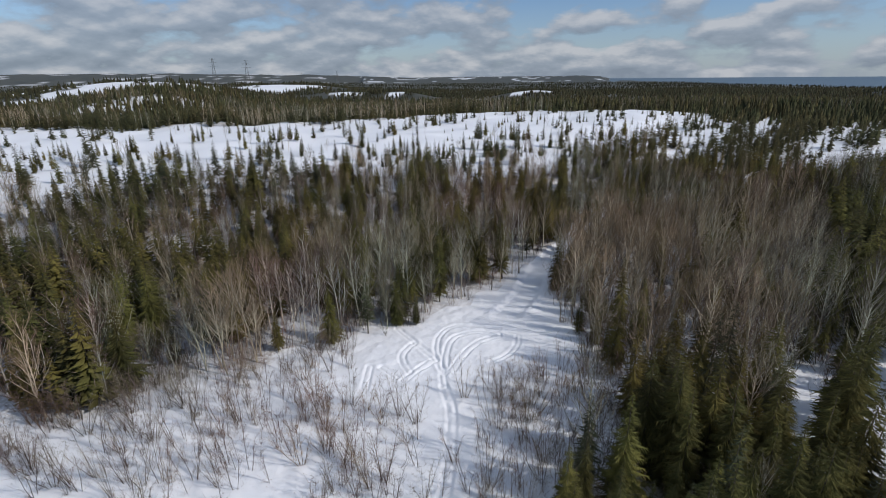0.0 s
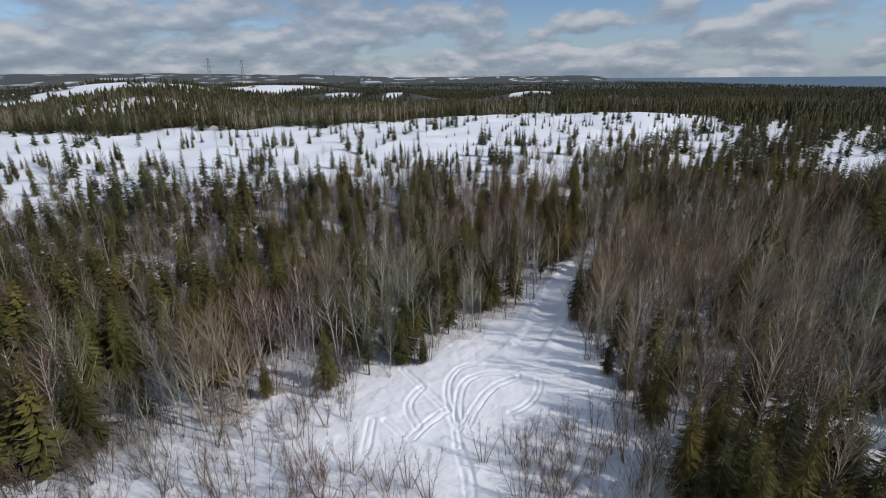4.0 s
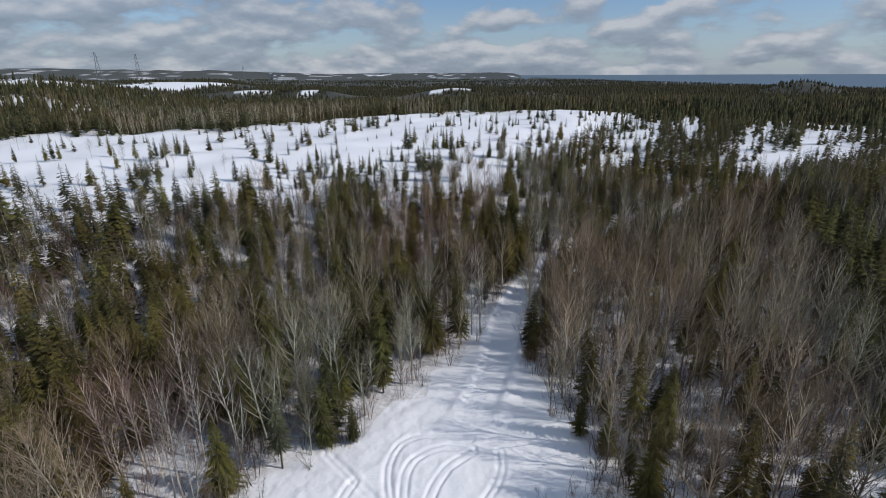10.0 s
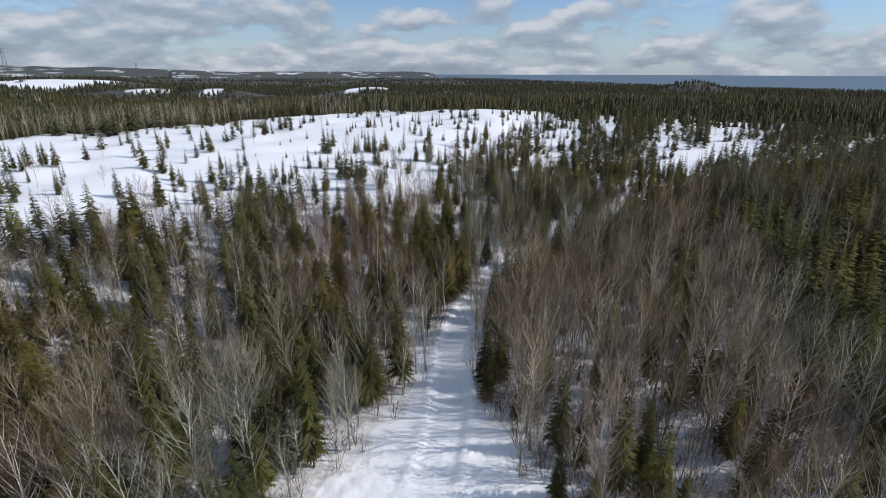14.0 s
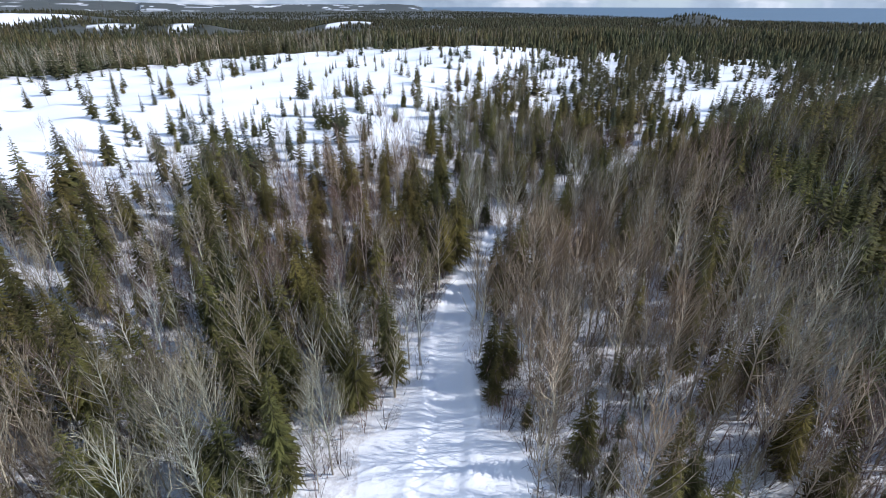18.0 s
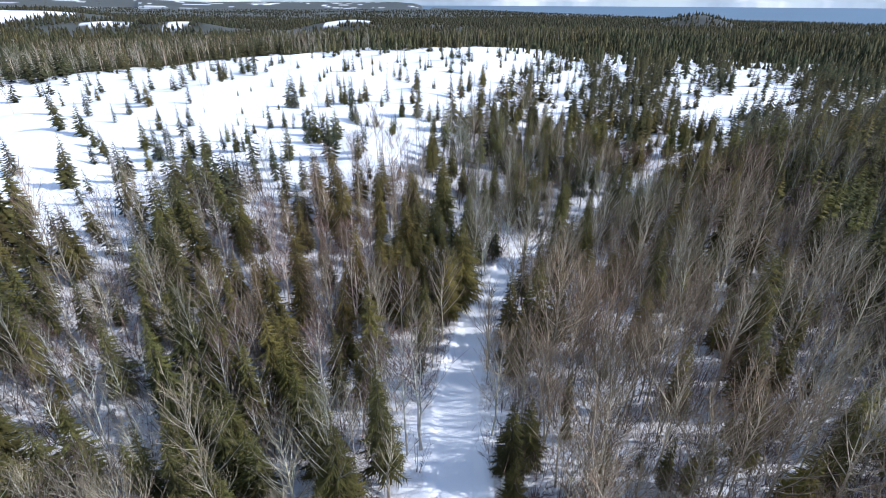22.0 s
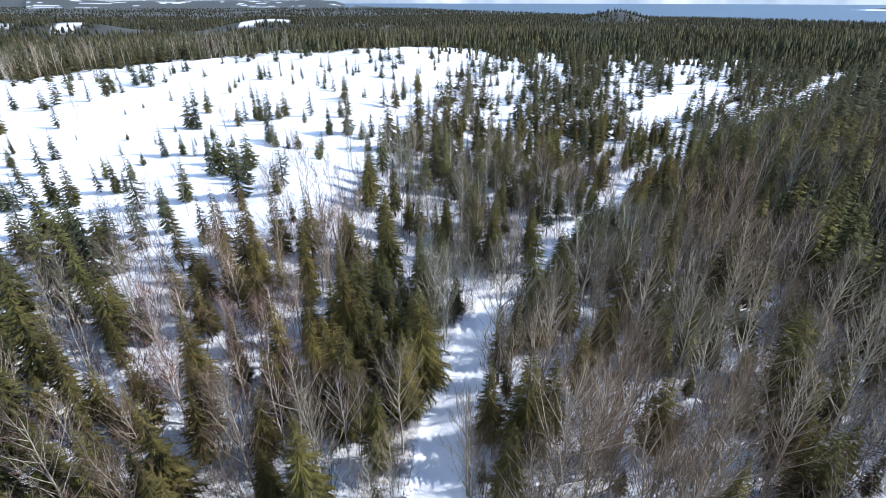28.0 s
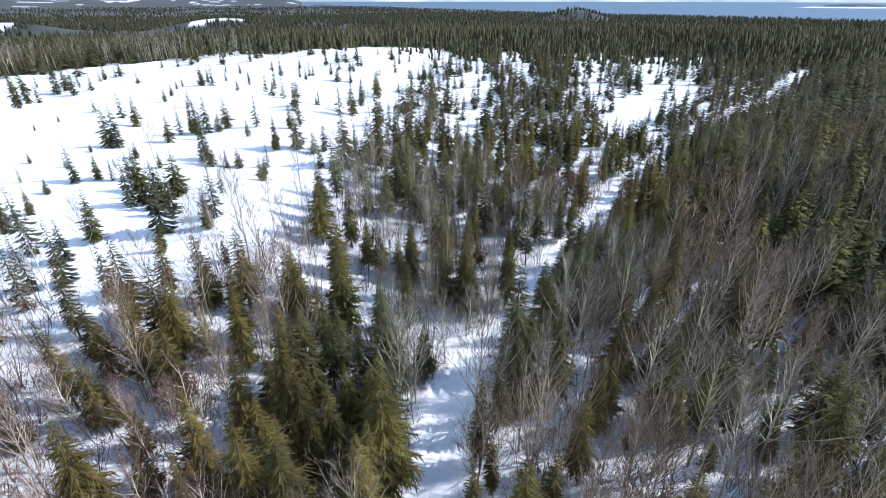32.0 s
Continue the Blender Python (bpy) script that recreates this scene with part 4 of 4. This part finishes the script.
shrubs = [sapling_kind(300, 1, 0.10, ALDER_BARK, TWIGS_RED, "sapling", "thin leafless sapling standing in the snow", "saplings in the clearing"),
          sapling_kind(301, 2, 0.22, ALDER_BARK, TWIGS_RED, "sapling", "forked leafless sapling standing in the snow", "saplings in the clearing"),
          sapling_kind(302, 3, 0.3, ALDER_BARK, TWIGS_RED, "alder_shrub", "dark bare many-stemmed alder shrub in snow", "shrubs in the clearing"),
          sapling_kind(303, 4, 0.42, ALDER_BARK, TWIGS, "alder_shrub", "wide bare alder shrub spreading over the snow", "shrubs in the clearing")]
for i, (x, y, h) in enumerate(SAPLINGS_EAST + SAPLINGS_WEST):
    stand(shrubs, placed, x, y, h * 1.55, i % 4, 1.0, float(rng.uniform(0, 6.28)), float(rng.normal(0, 0.05)))
for i, (x, y, h) in enumerate(((-2.2, 45.7, 4.5), (-5.6, 41.4, 4.2), (-7.6, 42.2, 3.2), (0.7, 43.5, 4.4), (3.0, 42.7, 4.4), (-27.4, 38.0, 4.3), (-23.6, 39.2, 3.6),
                               (-1.0, 42.0, 3.8), (1.8, 41.5, 4.2), (-3.8, 40.6, 3.9), (-26.0, 47.5, 3.2), (-22.9, 47.1, 2.6), (-4.4, 44.0, 3.4), (-6.4, 39.3, 3.6),
                               (-2.4, 39.2, 4.2), (-29.6, 36.6, 4.0), (-20.6, 50.6, 3.0), (-0.4, 46.2, 3.6))):
    stand(shrubs, placed, x, y, h, 2 + i % 2, 1.0, float(rng.uniform(0, 6.28)), float(rng.normal(0, 0.05)))
SX, SY = rng.uniform(-48, 4, 1100), rng.uniform(12, 44, 1100)
ok = inside(SX, SY, CLEARING) & (line_distance(SX, SY, TRAIL) > 2.5) & (vnoise(SX / 5, SY / 5, 301) > 0.42 - 0.25 * (SX < -24)) & ~((SX > -22) & (SX < -9) & (SY > 34)) & (SY > 14 - 0.1 * SX)
for x, y in np.stack([SX[ok], SY[ok]], -1)[:380]:
    stand(shrubs, placed, float(x), float(y), float(rng.uniform(2.6, 5.4)), int(rng.choice((0, 0, 1, 1, 2, 3, 3))), 1.0, float(rng.uniform(0, 6.28)), float(rng.normal(0, 0.05)))

# brush under the trees
BX, BY = rng.uniform(-95, 75, 27000), rng.uniform(12, 135, 27000)
bs, bd, _ = covers(BX, BY)
baz, br = bearing(BX, BY)
thick = (rng.random(BX.shape) < np.clip((bs + bd) * 2.6, 0, 0.48)) & (baz < np.where(br < 45, 70, 44)) & (bs + bd > 0.07) & (np.abs(baz) < 72) & (br < 128)
BZ, BH = terrain(BX, BY), rng.uniform(1.8, 4.6, BX.shape)
for k in range(2):
    pick = (np.arange(len(BX)) % 2) == k
    rb, out = random.Random(320 + k), ([], [])
    for j in range(6):
        a, lean = rb.random() * 6.283, rb.uniform(0.1, 0.55)
        q = np.array([math.cos(a) * lean, math.sin(a) * lean, rb.uniform(0.7, 1.0)])
        blade((0.05 * math.cos(a), 0.05 * math.sin(a), -0.05), q, 0.0075, out, a)
        for m in range(8):
            o = q * rb.uniform(0.25, 1)
            blade(o, o + np.array([rb.uniform(-1, 1), rb.uniform(-1, 1), rb.uniform(0.3, 1.2)]) * rb.uniform(0.12, 0.26), 0.0046, out, m)
    scatter("brush", arrays(out), [TWIGS_RED if k else ALDER_BARK], None, spots_of(BX, BY, BZ, BH, thick & pick), "tangled leafless undergrowth in snow", "undergrowth")

# the rest of the near wood: finer beside the flight, plainer beyond
beside = line_distance(X, Y, [(6, 40), (-12, 70), (-8, 96)]) < 42
for k in range(6):
    pick = ((np.arange(len(X)) % 3) == k % 3) & ~is_near & (beside if k < 3 else ~beside)
    if k < 3:
        t, c = spruce_shape(100 + k, 38, 8, 0.165 + 0.018 * k, 0.14, 6, 0.92, 0.09, 3)
        t2, w = broadleaf_shape(120 + k, 22, 7, 3, 0.27, 0.30, 1, 0.8, 4, 0.0032)
    else:
        t, c = spruce_shape(100 + k, 28, 7, 0.165 + 0.018 * (k - 3), 0.12, 2, 0.95, 0.24, 3)
        t2, w = broadleaf_shape(120 + k, 17, 6, 2, 0.27, 0.30, 1, 1.05, 3, 0.0034, 3)
    sh, mi = joined(t, c)
    scatter("spruce_wood", sh, [SPRUCE_BARK, NEEDLES], mi, spots_of(X, Y, Z, H, IS_S & pick), "dense dark-green spruces standing in snow", "trees")
    sh, mi = joined(t2, w)
    scatter("bare_wood", sh, [ASPEN_BARK, TWIGS_RED if k % 3 == 2 else TWIGS], mi, spots_of(X, Y, Z, H, IS_B & pick), "leafless grey-brown broadleaf trees in snow", "trees")

# woods farther off
for r0, r1, cell, tiers, sides, spread in ((150, 250, 2.7, 10, 6, 0.15), (250, 450, 3.0, 4, 5, 0.165), (450, 1000, 5.0, 2, 5, 0.24), (1000, 1800, 11.0, 2, 4, 0.26), (1800, 2800, 18.0, 2, 4, 0.34)):
    X2, Y2, Z2, H2, S2, B2 = sow(r0, r1, cell)
    if r0 >= 450:
        s2, d2, _ = covers(X2, Y2)
        S2 = (rng.random(X2.shape) < 0.75) & (s2 > 0.05)
    for k in range(2):
        pick = (np.arange(len(X2)) % 2) == k
        shape = far_spruce_shape(200 + k + int(r0), tiers, sides, spread)
        if r0 < 200:
            shape = spruce_shape(200 + k, 17, 5, 0.205 + 0.025 * k, 0.05, 0, 0.95, 0.34, 3)[1]
        scatter("far_spruce_wood", shape, [FAR_NEEDLES if r0 < 450 else DISTANT_NEEDLES], None, spots_of(X2, Y2, Z2, H2, S2 & pick), "distant dark spruce forest", "trees")
    if r0 < 450:
        t, w = broadleaf_shape(140, 7, 3, 0, 0.22, 0.3, 1, 3.0, 2, 0.006, 3)
        sh, mi = joined(t, w)
        scatter("far_bare_wood", sh, [ASPEN_BARK, TWIGS], mi, spots_of(X2, Y2, Z2, H2, B2), "distant leafless grey-brown trees", "trees")


# power line on the horizon
def beam(p, q, r, name, parent):
    out = ([], [])
    cone(p, q, r, r, 4, out)
    ob = new(name, mesh_from(name, *arrays(out), [STEEL]))
    ob.parent = parent
    return ob


def pylon(x, y, h):
    """A lattice mast: four legs, rings of braces, three cross-arms."""
    root = new("power_pylon")
    tops = []
    half = [0.11 * h, 0.045 * h, 0.022 * h]
    levels = [0.0, 0.55 * h, h]
    for sx, sy in ((-1, -1), (1, -1), (1, 1), (-1, 1)):
        beam((sx * half[0], sy * half[0], -1), (sx * half[1], sy * half[1], levels[1]), 0.17, "leg", root)
        beam((sx * half[1], sy * half[1], levels[1]), (sx * half[2], sy * half[2], levels[2]), 0.14, "leg", root)
    for k in range(5):
        z0, z1 = h * k / 5, h * (k + 1) / 5
        w0, w1 = np.interp([z0, z1], levels, half)
        for (ax, ay), (bx, by) in (((-1, -1), (1, -1)), ((1, -1), (1, 1)), ((1, 1), (-1, 1)), ((-1, 1), (-1, -1))):
            beam((ax * w0, ay * w0, z0), (bx * w1, by * w1, z1), 0.08, "brace", root)
            beam((bx * w0, by * w0, z0), (ax * w1, ay * w1, z1), 0.08, "brace", root)
    for z, w in ((0.72, 0.17), (0.85, 0.14), (0.97, 0.10)):
        beam((-w * h, 0, z * h), (w * h, 0, z * h), 0.15, "cross_arm", root)
    g = float(terrain(np.array([x]), np.array([y]))[0])
    root.matrix_basis = pose(x, y, g, 0, 0, 35)
    return tagged(root, "tall grey steel lattice power pylon among far woods", "pylon", "power line pylons")


for az, d, h in ((-42.0, 900, 42), (-38.9, 880, 41), (-29.8, 1500, 46), (-33.5, 1650, 40)):
    pylon(d * math.sin(radians(az)), d * math.cos(radians(az)), h)

# ice-rimmed islet far out on the sea
iv, it = [], []
for k in range(5):
    for j in range(28):
        a = 6.2832 * j / 28
        rr = (1 - k / 4.6) * (1 + 0.25 * math.sin(3 * a + 1) + 0.12 * math.sin(7 * a))
        iv.append((170 * rr * math.cos(a), 75 * rr * math.sin(a), (0.0, 1.2, 5, 9, 11)[k]))
for k in range(4):
    for j in range(28):
        n = (j + 1) % 28
        it.extend([(28 * k + j, 28 * k + n, 28 * k + 28 + n), (28 * k + j, 28 * k + 28 + n, 28 * k + 28 + j)])
it.extend((112, 112 + j, 113 + j) for j in range(1, 27))
islet = new("islet", mesh_from("islet", iv, it, [SNOW]))
for attr in ("woods", "canopy"):
    a = islet.data.attributes.new(attr, "FLOAT", "POINT")
    a.data.foreach_set("value", np.array([1.0 if v[2] > 1.3 else 0.0 for v in iv], np.float32))
islet.matrix_basis = pose(2250 * math.sin(radians(50.8)), 60 + 2250 * math.cos(radians(50.8)), 0.9, 0, 0, -45)
tagged(islet, "low wooded islet rimmed with white ice on the sea", "islet", kind="structure")
